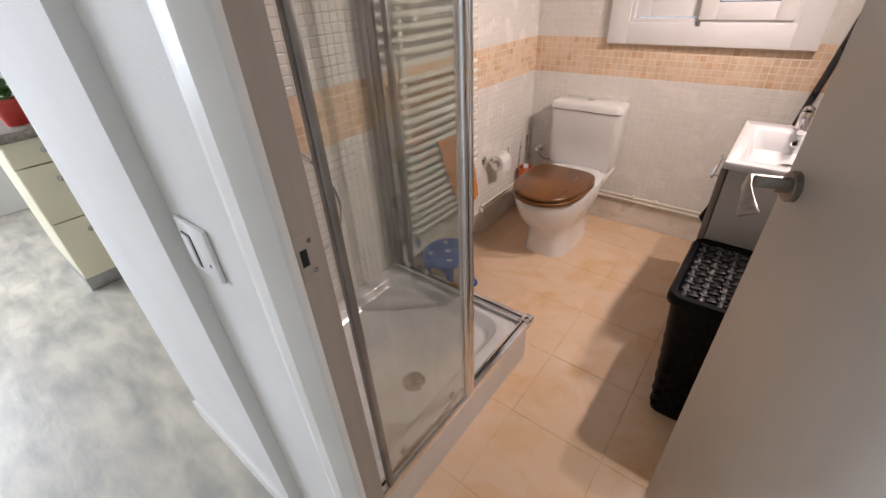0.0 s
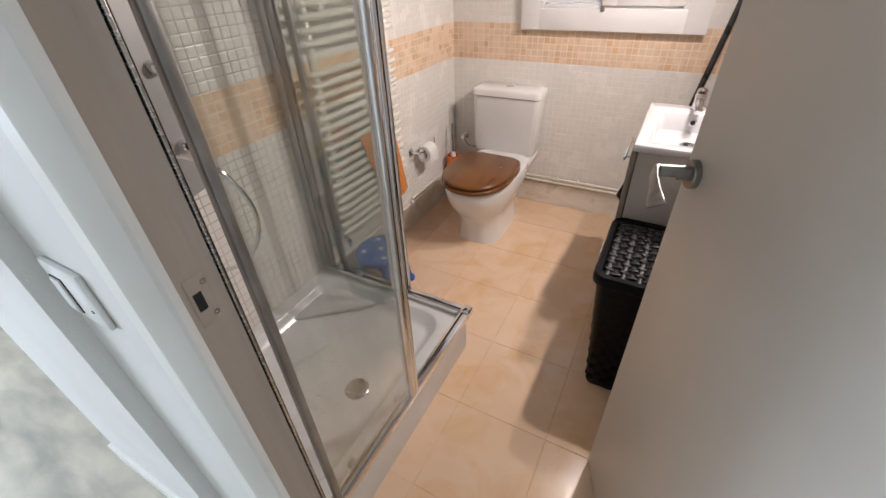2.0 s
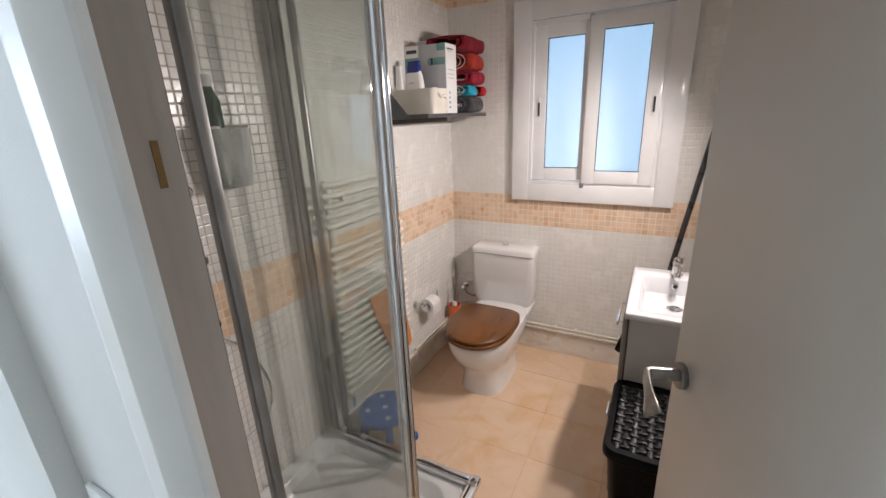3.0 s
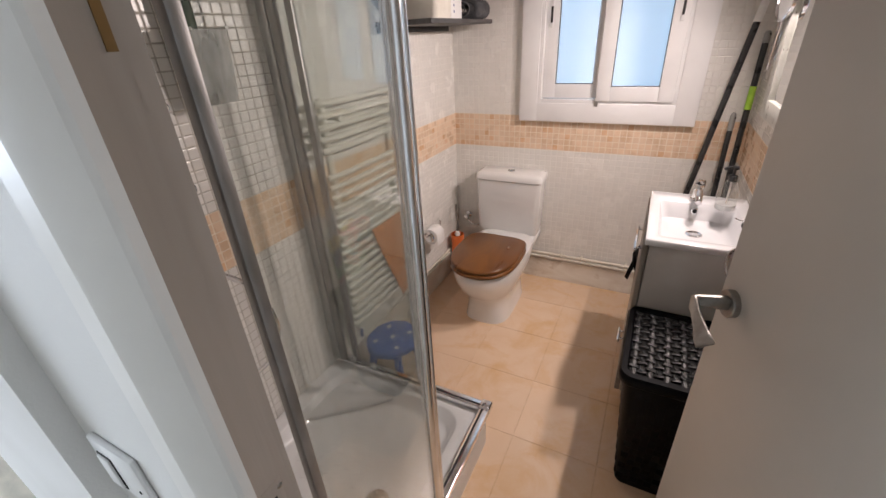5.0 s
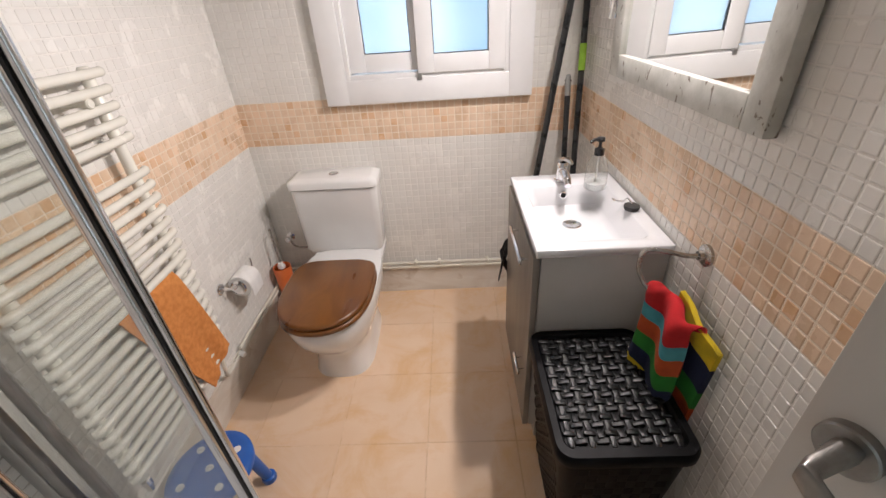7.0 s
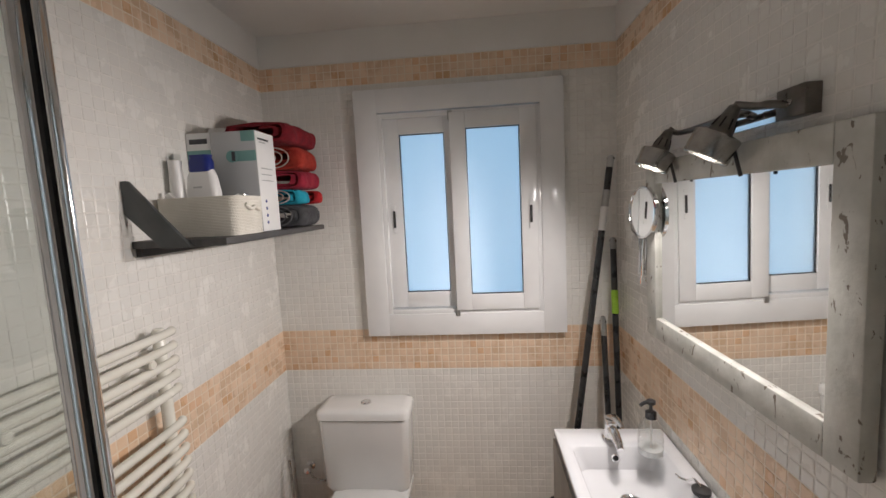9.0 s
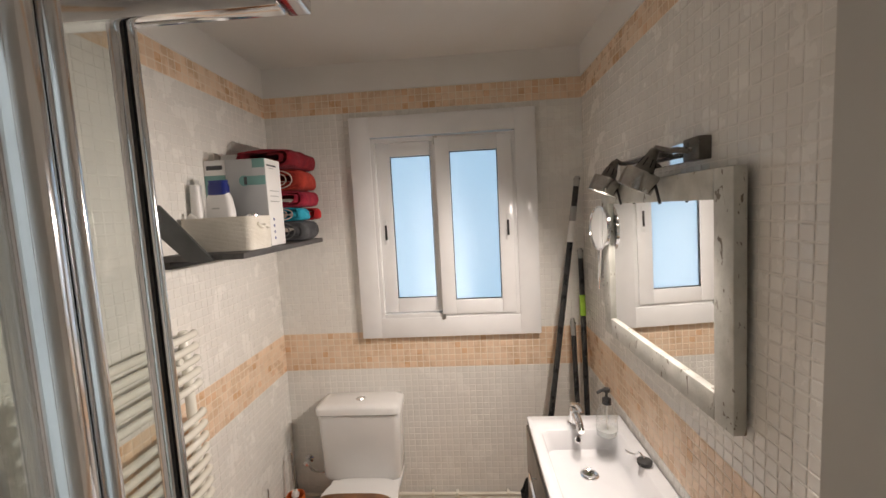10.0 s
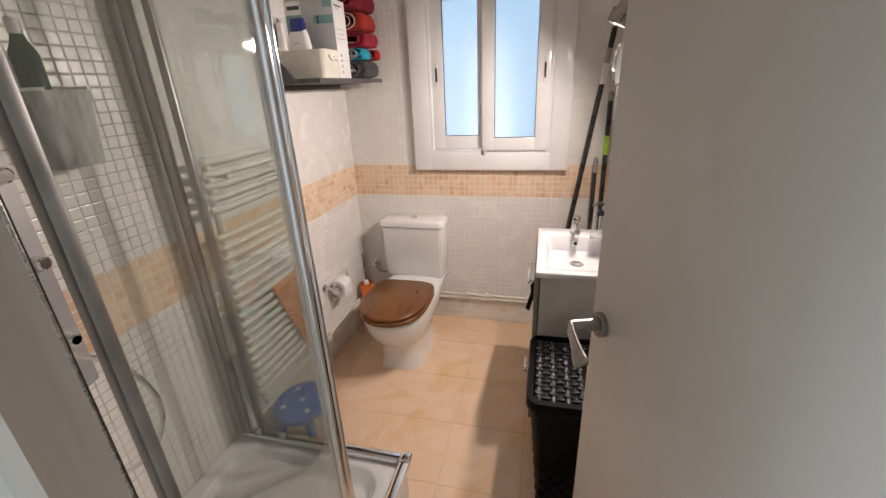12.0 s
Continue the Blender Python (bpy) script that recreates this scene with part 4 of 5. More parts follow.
part("bottle", slab_bottle(-0.985, 2.43, SZ + 0.01, 0.052, 0.022, 0.205, 0.62), "white", white_b)
part("cap", slab_bottle(-0.985, 2.43, SZ + 0.198, 0.036, 0.020, 0.052, 0.95), grain("navy_cap", (0.01, 0.02, 0.16), (0.015, 0.03, 0.22), 10, 0.3), white_b, "dark blue cap")
part("label_bar", box(-1.003, -0.975, 2.406, 2.4075, SZ + 0.148, SZ + 0.153), "alu", white_b)
tube_b = thing("lotion_bottle", (-1.058, 2.41, SZ + 0.01), "slim white bottle standing in the basket", "bottle")
part("bottle", slab_bottle(-1.058, 2.41, SZ + 0.01, 0.020, 0.018, 0.225, 0.9), "white", tube_b)
card = thing("white_tube", (-1.02, 2.38, SZ + 0.05), "white squeeze tube leaning on the basket rim", "tube")
part("tube", box(-0.012, 0.012, -0.006, 0.006, 0, 0.15, 0.005, 3, m=pose(-0.955, 2.372, SZ + 0.03, 0, -48, 0)), "white", card)
metal_lid = thing("small_jar", (-0.885, 2.465, SZ + 0.01), "small jar with a silver lid in the basket", "jar")
part("jar", lathe([(0.02, 0), (0.021, 0.003), (0.021, 0.095)], (-0.885, 2.465, SZ + 0.01)), "bottle", metal_lid)
part("lid", lathe([(0.022, 0), (0.022, 0.018), (0.019, 0.021)], (-0.885, 2.465, SZ + 0.106)), "chrome", metal_lid, "silver lid")

grey_card = grain("printed_grey_card", (0.46, 0.47, 0.48), (0.52, 0.53, 0.54), 3, 0.4)
teal = grain("teal_print", (0.16, 0.33, 0.31), (0.20, 0.38, 0.36), 6, 0.4)
ink = grain("dark_print", (0.03, 0.03, 0.035), (0.06, 0.06, 0.065), 20, 0.5)
navy = grain("blue_print", (0.03, 0.05, 0.20), (0.04, 0.07, 0.26), 20, 0.5)
carton = thing("appliance_box", (-0.92, 2.57, SZ), "grey and white cardboard box with teal stripes", "box")
CX0, CX1, CY0, CY1, CZ = -1.000, -0.846, 2.508, 2.628, SZ + 0.333
part("carton", box(CX0, CX1, CY0, CY1, SZ + 0.0005, CZ, 0.0015), grey_card, carton)
part("white_side", box(CX1 - 0.001, CX1 + 0.0012, CY0 + 0.001, CY1 - 0.001, SZ + 0.002, CZ - 0.001), "white", carton, "white printed side")
part("teal_band", box(CX0 + 0.065, CX1 - 0.001, CY0 - 0.0012, CY0 + 0.001, CZ - 0.098, CZ - 0.064, 0.0003), teal, carton)
part("teal_corner", box(CX1 - 0.048, CX1 - 0.001, CY0 - 0.0012, CY0 + 0.001, CZ - 0.034, CZ - 0.001), teal, carton)
part("dial", lathe([(0.020, 0), (0.0195, 0.0012)], (CX0 + 0.070, CY0 - 0.0006, CZ - 0.081), (0, -1, 0), 26), teal, carton, "printed round dial")
part("print_bar", box(CX0 + 0.07, CX0 + 0.082, CY0 - 0.002, CY0 - 0.001, CZ - 0.096, CZ - 0.066, m=None), ink, carton)
for i, (a, b, z) in enumerate(((0.012, 0.085, 0.022), (0.02, 0.06, 0.034), (0.02, 0.095, 0.12), (0.02, 0.09, 0.14), (0.02, 0.095, 0.16))):
    part("print_bar", box(CX1 + 0.001, CX1 + 0.0018, CY0 + a, CY0 + b, CZ - z - (0.006 if i == 0 else 0.003), CZ - z), ink if i == 0 else "alu", carton)
for i in range(4):
    part("print_dot", lathe([(0.006, 0), (0.0055, 0.0008)], (CX1 + 0.001, CY0 + 0.035, SZ + 0.03 + i * 0.024), (1, 0, 0), 14), navy, carton)
carton2 = thing("appliance_box", (-1.045, 2.55, SZ), "white cardboard box with a teal band", "box")
part("carton", box(-1.087, -1.003, 2.512, 2.60, SZ + 0.0005, CZ + 0.002, 0.0015), "white", carton2)
part("teal_band", box(-1.086, -1.004, 2.5105, 2.513, CZ - 0.15, CZ - 0.055), teal, carton2)
part("print_bar", box(-1.076, -1.014, 2.5105, 2.513, CZ - 0.034, CZ - 0.018), ink, carton2)
part("open_flap", box(-0.032, 0.032, -0.001, 0.001, 0, 0.045, m=pose(-1.045, 2.598, CZ + 0.002, -38, 0, 0)), "alu", carton2)


def folded_towel(name, label, y0, y1, x0, x1, z0, z1, material, turns, edge=None, seed=0):
    """A towel folded round itself: a rounded spiral, carried along y with soft waves."""
    rnd = random.Random(seed)
    t = thing(name, ((x0 + x1) / 2, (y0 + y1) / 2, z0), label, "towel", "towels on the shelf")
    path, n = [], 44
    cx, cz, hw, hh = (x0 + x1) / 2, (z0 + z1) / 2, (x1 - x0) / 2, (z1 - z0) / 2
    for i in range(int(turns * n) + 1):
        a = 2 * math.pi * i / n - 1.75
        k = 1 - 0.80 * (i / n) / (turns + 0.4)
        c, s = math.cos(a), math.sin(a)
        flat = max(-1.0, min(1.0, 1.9 * c))
        path.append((cx + (hw - hh) * flat * (0.55 + 0.45 * k) + hh * k * c * 0.9, cz + hh * k * math.copysign(abs(s) ** 0.8, s)))
    ph = [rnd.uniform(0, 6) for _ in range(4)]
    w = hh * 0.40
    b = bmesh.new()
    ys = [y0 + (y1 - y0) * (1 - (1 - q / 15) ** 1.6) for q in range(16)]
    skins = []
    for sgn in (1, -1):
        rows = []
        for y in ys:
            row = []
            far = max(0.0, (y - y1 + 0.05) / 0.05)
            near_end = max(0.0, (y0 + 0.02 - y) / 0.02)
            shrink = max(0.35, 1 - far ** 2.5) ** 0.5 * (1 - 0.10 * near_end ** 2)
            for i, (px, pz) in enumerate(path):
                x, z = px - (1 - shrink) * (hw * 0.35 + (px - cx) * 0.35), cz + (pz - cz) * shrink
                dx, dz = x - cx, z - cz
                ln = max(1e-4, math.hypot(dx, dz))
                wob = 0.003 * math.sin(y * 40 + i * 0.25 + ph[0]) + 0.002 * math.sin(y * 75 + ph[1] + i * 0.1)
                row.append(b.verts.new((x + dx / ln * (sgn * w * 0.5 + wob), y + 0.004 * math.sin(i * 0.3 + ph[2]), max(z0 + 0.0005, z + dz / ln * (sgn * w * 0.5 + wob)))))
            rows.append(row)
        skins.append(rows)
    for rows in skins:
        for r, q in zip(rows, rows[1:]):
            for i in range(len(path) - 1):
                b.faces.new((r[i], r[i + 1], q[i + 1], q[i]))
    for e in (0, -1):
        for i in range(len(path) - 1):
            b.faces.new((skins[0][e][i], skins[0][e][i + 1], skins[1][e][i + 1], skins[1][e][i]))
    bmesh.ops.recalc_face_normals(b, faces=b.faces)
    part("folded_cloth", b, material, t, angle=70)
    if edge:
        for k in (0.84, 0.60, 0.36):
            loop = [Vector((cx + (hw * 0.86) * k * math.copysign(abs(math.cos(a)) ** 0.6, math.cos(a)) - hw * 0.12, y0 - 0.005, cz + hh * k * math.sin(a))) for a in [2 * math.pi * i / 26 for i in range(27)]]
            part("stripe", tube(loop, 0.0028, 6, 1), edge, t, "pale woven stripe")
    return t


def terry(name, a, b):
    return grain(name, a, b, 30, 0.98, 1.0, 420)


pale = terry("pale_stripe", (0.62, 0.52, 0.46), (0.74, 0.64, 0.58))
folded_towel("folded_towel", "dark grey towel folded at the bottom of the stack", 2.755, 2.945, -1.06, -0.806, SZ + 0.001, SZ + 0.092, terry("grey_terry", (0.06, 0.06, 0.065), (0.11, 0.11, 0.115)), 2.3, terry("mid_grey", (0.16, 0.16, 0.165), (0.22, 0.22, 0.225)), 1)
folded_towel("folded_towel", "turquoise towel with a red end in the stack", 2.755, 2.875, -1.055, -0.812, SZ + 0.090, SZ + 0.152, terry("turquoise_terry", (0.02, 0.33, 0.47), (0.04, 0.45, 0.60)), 1.8, pale, 2)
folded_towel("folded_towel", "bright red towel end beside the turquoise towel", 2.880, 2.958, -1.04, -0.788, SZ + 0.090, SZ + 0.152, terry("red_terry", (0.45, 0.015, 0.02), (0.60, 0.03, 0.03)), 1.4, None, 3)
folded_towel("folded_towel", "crimson towel folded in the stack", 2.755, 2.950, -1.06, -0.798, SZ + 0.150, SZ + 0.228, terry("crimson_terry", (0.28, 0.012, 0.035), (0.40, 0.025, 0.05)), 2.0, None, 4)
folded_towel("folded_towel", "brick red towel with pale stripes in the stack", 2.755, 2.945, -1.055, -0.800, SZ + 0.226, SZ + 0.318, terry("brick_terry", (0.33, 0.025, 0.015), (0.47, 0.05, 0.03)), 2.2, pale, 5)
folded_towel("folded_towel", "dark red towel on top of the stack", 2.66, 2.960, -1.06, -0.795, SZ + 0.316, SZ + 0.398, terry("wine_terry", (0.17, 0.006, 0.015), (0.27, 0.012, 0.022)), 1.5, None, 6)

# ---- mirror, lamp, shaving mirror ----
def worn_paint():
    m = grain("worn_white_paint", (0.50, 0.50, 0.455), (0.64, 0.635, 0.59), 16, 0.62, 0.3, 60)
    n, l = m.node_tree.nodes, m.node_tree.links
    p = n["Principled BSDF"]
    old = p.inputs["Base Color"].links[0].from_socket
    geo = n.new("ShaderNodeNewGeometry")
    mp = n.new("ShaderNodeMapping")
    mp.inputs["Scale"].default_value = (1, 0.8, 0.42)
    l.new(geo.outputs["Position"], mp.inputs["Vector"])
    tx = n.new("ShaderNodeTexNoise")
    tx.inputs["Scale"].default_value, tx.inputs["Detail"].default_value, tx.inputs["Distortion"].default_value = 62, 5, 0.7
    l.new(mp.outputs[0], tx.inputs["Vector"])
    ramp = n.new("ShaderNodeValToRGB")
    ramp.color_ramp.elements[0].position, ramp.color_ramp.elements[1].position = 0.345, 0.372
    l.new(tx.outputs[0], ramp.inputs[0])
    mix = n.new("ShaderNodeMix")
    mix.data_type = "RGBA"
    l.new(ramp.outputs[0], mix.inputs["Factor"])
    mix.inputs["A"].default_value = (0.20, 0.17, 0.135, 1)
    l.new(old, mix.inputs["B"])
    l.new(mix.outputs["Result"], p.inputs["Base Color"])
    return m


worn = worn_paint()
MY0, MY1, MZ0, MZ1, MW = 1.838, 2.592, 1.190, 1.748, 0.066
glassy = thing("wall_mirror", (XR, 2.215, MZ0), "wall mirror in a distressed white wooden frame", "mirror")
part("silvered_glass", box(0.4515, 0.4545, MY0 + MW - 0.01, MY1 - MW + 0.01, MZ0 + MW - 0.01, MZ1 - MW + 0.01), "mirror", glassy, "clear silvered glass", smooth=False)
part("backing", box(0.455, XR - 0.002, MY0 + 0.01, MY1 - 0.01, MZ0 + 0.01, MZ1 - 0.01), "van_door", glassy)
for y0, y1, z0, z1 in ((MY0, MY0 + MW, MZ0, MZ1), (MY1 - MW, MY1, MZ0, MZ1), (MY0 + MW, MY1 - MW, MZ0, MZ0 + MW), (MY0 + MW, MY1 - MW, MZ1 - MW, MZ1)):
    part("frame_board", box(0.440, XR - 0.003, y0, y1, z0, z1, 0.004), worn, glassy, "chipped white frame board")

glassy.rotation_euler = (0, radians(-0.8), radians(1.0))
glassy.location.x -= 0.012

STEEL = grain("dark_brushed_steel", (0.40, 0.39, 0.375), (0.50, 0.49, 0.475), 40, 0.20, 0.1, 300, metal=1.0)
fixture = thing("mirror_lamp", (XR, 2.23, 1.79), "chrome two-spot lamp above the mirror, lit", "lamp")
part("wall_bar", box(XR - 0.012, XR - 0.001, 2.056, 2.520, 1.778, 1.828, 0.001, 1), "polished", fixture, "polished chrome wall bar", smooth=False)
part("end_box", box(XR - 0.030, XR - 0.001, 1.985, 2.055, 1.776, 1.830, 0.002), "gunmetal", fixture, "dark metal end box")
part("box_screw", lathe([(0.006, 0), (0.006, 0.002), (0.003, 0.003)], (XR - 0.030, 2.02, 1.803), (-1, 0, 0), 12), "satin", fixture)
for at_, aim, y0 in ((LAMP_A, AIM_A, 2.13), (LAMP_B, AIM_B, 2.03)):
    top = at_ - aim * 0.070
    part("arm", tube([(XR - 0.022, y0, 1.800), (XR - 0.050, y0 + 0.012, 1.806), (top.x + 0.020, top.y - 0.035, 1.809), tuple(top - aim * 0.006 + Vector((0, 0, 0.003)))], 0.0075, 12, 5), "gunmetal", fixture, "dark metal arm")
    part("arm_joint", lathe([(0.006, -0.012), (0.010, -0.008), (0.010, 0.008), (0.006, 0.012)], top, aim.cross(Vector((1, 0, 0))), 16), "gunmetal", fixture)
    neck = part("neck", lathe([(0.008, -0.074), (0.013, -0.068), (0.018, -0.045), (0.025, -0.021), (0.025, -0.017)], at_, aim, 26), "gunmetal", fixture, "dark vented neck")
    for k in range(8):
        q = Vector((1, 0, 0)).cross(aim).normalized()
        r_ = (q * math.cos(k * 0.785) + aim.cross(q) * math.sin(k * 0.785))
        part("vent", rod(at_ - aim * 0.050 + r_ * 0.0172, at_ - aim * 0.028 + r_ * 0.0232, 0.0016, 6), "dark", neck)
    head = part("shade", lathe([(0.024, -0.0175), (0.043, -0.016), (0.0455, -0.012), (0.0455, 0.034), (0.0445, 0.035), (0.043, 0.033), (0.043, -0.010), (0.012, -0.014)], at_, aim, 36), STEEL, fixture, "brushed steel lamp shade")
    part("bulb", lathe([(0.010, -0.012), (0.024, 0.008), (0.025, 0.014), (0.018, 0.017), (0.002, 0.018)], at_, aim, 20), "bulb", head, "lit spot bulb")
    side = aim.cross(Vector((0, 0, 1))).normalized()
    part("grip", rod(at_ + aim * 0.022 + Vector((0.035, -0.028, 0.0)), at_ + aim * 0.022 + Vector((0.045, -0.036, -0.055)), 0.0038, 8), "black_pole", head, "black grip")

shaving = thing("shaving_mirror", (XR, 2.70, 1.47), "round chrome magnifying mirror on a scissor arm", "mirror")
SC = Vector((0.405, 2.585, 1.592))
part("rim", lathe([(0.080, -0.006), (0.085, -0.004), (0.085, 0.006), (0.080, 0.008), (0.078, 0.004), (0.078, -0.006)], SC, (-1, -0.12, 0.02), 36, ends=False), "chrome", shaving)
part("glass", lathe([(0.0785, -0.004), (0.0785, 0.003), (0.002, 0.0032)], SC, (-1, -0.12, 0.02), 36), "mirror", shaving, "round silvered glass")
part("stem", rod(SC + Vector((0.004, 0.0, -0.082)), SC + Vector((0.006, 0.03, -0.24)), 0.0045, 10), "chrome", shaving)
part("wall_plate", box(XR - 0.012, XR - 0.001, 2.700, 2.722, 1.36, 1.55, 0.003), "chrome", shaving)
for i in range(4):
    y0 = 2.700 - i * 0.016
    for z0, z1 in ((1.38, 1.53), (1.53, 1.38)):
        part("scissor_bar", rod((XR - 0.016 - i * 0.010, y0 + 0.008, z0), (XR - 0.026 - i * 0.010, y0 - 0.008, z1), 0.0032, 8), "chrome", shaving)
for z in (1.35, 1.555):
    part("joint", lathe([(0.006, 0), (0.006, 0.012)], (XR - 0.03, 2.65, z), (0, 0, 1), 10), "chrome", shaving)

# ---- mops, tap, bottle and things round the basin ----
def pole(label, a, b, r, sleeve=None, cap=0.05):
    a, b = Vector(a), Vector(b)
    t = thing("mop_handle", b, label, "mop handle", "mop handles in the corner")
    part("handle", rod(b, a, r, 16), "black_pole", t)
    d = (a - b).normalized()
    part("tip", lathe([(r * 1.05, 0), (r * 1.08, cap * 0.7), (r * 0.8, cap * 0.95), (r * 0.3, cap)], a - d * cap * 0.6, d, 16), "alu", t, "grey plastic tip")
    part("hanging_hole", lathe([(r * 0.35, -r * 1.15), (r * 0.35, r * 1.15)], a + d * cap * 0.12, (1, -1, 0), 10), "dark", t)
    for h0, h1, mat in sleeve or ():
        part("sleeve", rod(b + d * h0, b + d * h1, r * 1.12, 16), mat, t, "printed sleeve")
    return t


lime = grain("lime_label", (0.30, 0.55, 0.04), (0.38, 0.65, 0.06), 30, 0.5)
pole("tall black mop handle leaning in the corner", (0.428, 2.985, 1.80), (0.160, 2.85, 0.0), 0.0135, ((1.53, 1.63, "white"), (1.63, 1.70, "alu")))
pole("black broom handle with a lime green label", (0.440, 2.995, 1.455), (0.428, 2.82, 0.0), 0.0125, ((1.16, 1.26, lime),))
pole("short black handle with a grey tip", (0.395, 2.985, 1.10), (0.375, 2.74, 0.0), 0.012, None, 0.085)

tap = thing("basin_tap", (0.279, 2.52, 0.85), "chrome single-lever basin mixer tap", "tap")
part("base", lathe([(0.025, 0), (0.025, 0.005), (0.021, 0.010), (0.019, 0.045), (0.021, 0.062), (0.017, 0.070)], (0.279, 2.520, 0.8502)), "chrome", tap)
part("spout", tube([(0.279, 2.515, 0.885), (0.279, 2.485, 0.892), (0.279, 2.450, 0.882), (0.279, 2.425, 0.868)], [0.016, 0.015, 0.014, 0.012], 14, 5), "chrome", tap)
lev = [(Vector((0.279, 2.525, 0.921)), 0.019, 0.010), (Vector((0.279, 2.505, 0.934)), 0.018, 0.009), (Vector((0.279, 2.470, 0.946)), 0.013, 0.006), (Vector((0.279, 2.425, 0.952)), 0.009, 0.004), (Vector((0.279, 2.410, 0.951)), 0.006, 0.003)]
part("lever", rings([[c + Vector((w * math.cos(a), 0.3 * h * math.sin(a), h * math.sin(a))) for a in [2 * math.pi * q / 16 for q in range(16)]] for c, w, h in lev]), "chrome", tap, angle=60)

soap = thing("soap_dispenser", (0.372, 2.435, 0.85), "clear plastic soap dispenser with a black pump", "soap dispenser")
part("bottle", lathe([(0.030, 0), (0.036, 0.005), (0.037, 0.05), (0.034, 0.085), (0.022, 0.112), (0.014, 0.120)], (0.372, 2.435, 0.8505), n=28), "bottle", soap)
part("soap", lathe([(0.029, 0), (0.033, 0.004), (0.034, 0.022), (0.002, 0.0225)], (0.372, 2.435, 0.853), n=24), grain("milky_soap", (0.62, 0.64, 0.64), (0.70, 0.72, 0.72), 20, 0.25), soap, "milky soap at the bottom")
pump = part("pump", lathe([(0.016, 0), (0.016, 0.020), (0.008, 0.024), (0.005, 0.026), (0.005, 0.045), (0.013, 0.046), (0.013, 0.056), (0.010, 0.058)], (0.372, 2.435, 0.969), n=18), "black_pole", soap, "black pump")
part("nozzle", tube([(0.372, 2.435, 1.020), (0.352, 2.428, 1.022), (0.336, 2.422, 1.016)], 0.0055, 10), "black_pole", pump)
part("dip_tube", rod((0.372, 2.435, 0.86), (0.372, 2.435, 0.97), 0.003, 8), "white", soap)

plug = thing("basin_plug", (0.432, 2.265, 0.85), "black rubber basin plug with a chain", "plug")
part("stopper", lathe([(0.020, 0), (0.023, 0.006), (0.023, 0.014), (0.018, 0.017)], (0.432, 2.262, 0.8505), n=22), "rubber", plug)
part("chain", tube([(0.432, 2.265, 0.868), (0.425, 2.285, 0.876), (0.420, 2.305, 0.858), (0.405, 2.318, 0.856), (0.40, 2.335, 0.855)], 0.0032, 7, 6), "chrome", plug, "short chrome chain")

bag = thing("cloth_bag", (0.06, 2.62, 0.40), "black cloth hanging beside the vanity", "cloth")
def bag_at(u, v):
    return Vector((0.112 - 0.030 * math.sin(math.pi * min(1, v * 1.1)) * (0.4 + 0.6 * u), 2.60 + 0.05 * u + 0.008 * math.sin(v * 14), 0.53 - 0.13 * v + 0.02 * math.sin(u * 7)))
cloth(14, 10, bag_at, 0.006, grain("black_cloth", (0.012, 0.012, 0.013), (0.03, 0.03, 0.032), 50, 0.95, 0.8, 400), "sheet", bag)

# ---- towel ring and striped towel ----
ring_t = thing("towel_ring", (XR, 1.926, 0.894), "brushed steel towel ring on the tiled wall", "towel ring")
part("rose", lathe([(0.026, 0), (0.026, 0.007), (0.022, 0.010), (0.012, 0.012), (0.011, 0.022)], (XR - 0.001, 1.926, 0.894), (-1, 0, 0), 26), "satin", ring_t)
part("bar", tube([(XR - 0.018, 1.926, 0.894), (0.425, 1.930, 0.893), (0.375, 1.945, 0.900), (0.350, 1.960, 0.893), (0.340, 1.968, 0.865), (0.345, 1.965, 0.825), (0.362, 1.950, 0.794), (0.380, 1.925, 0.785), (0.392, 1.905, 0.783)], 0.006, 10, 6), "satin", ring_t)


def striped_cloth(rows, cols, at, thick, bands, name, parent, label):
    """Cloth with woven bands that follow its folds; bands: (share of the length, colour name)."""
    b = bmesh.new()
    cuts, total = [], sum(w for w, _ in bands)
    ob_mats, run = [], 0.0
    for w, c in bands:
        run += w / total
        cuts.append(run)
        ob_mats.append(TERRY[c])
    grid = [[b.verts.new(at(i / (cols - 1), j / (rows - 1))) for i in range(cols)] for j in range(rows)]
    for j in range(rows - 1):
        k = next(q for q, cut in enumerate(cuts) if (j + 0.5) / (rows - 1) <= cut + 1e-6)
        for i in range(cols - 1):
            b.faces.new((grid[j][i], grid[j][i + 1], grid[j + 1][i + 1], grid[j + 1][i])).material_index = k
    bmesh.ops.recalc_face_normals(b, faces=b.faces)
    bmesh.ops.solidify(b, geom=list(b.faces), thickness=thick)
    ob = part(name, b, ob_mats[0], parent, label, angle=80)
    for m in ob_mats[1:]:
        ob.data.materials.append(m)
    return ob


TERRY = {n: terry(n + "_band", tuple(0.8 * q for q in c), c) for n, c in dict(red=(0.62, 0.02, 0.025), cyan=(0.10, 0.40, 0.47), orange=(0.62, 0.11, 0.03), green=(0.035, 0.25, 0.035), navy=(0.012, 0.02, 0.06), yellow=(0.75, 0.56, 0.02)).items()}
striped = thing("striped_towel", (0.40, 1.87, 0.80), "multicoloured striped hand towel on the towel ring", "towel")


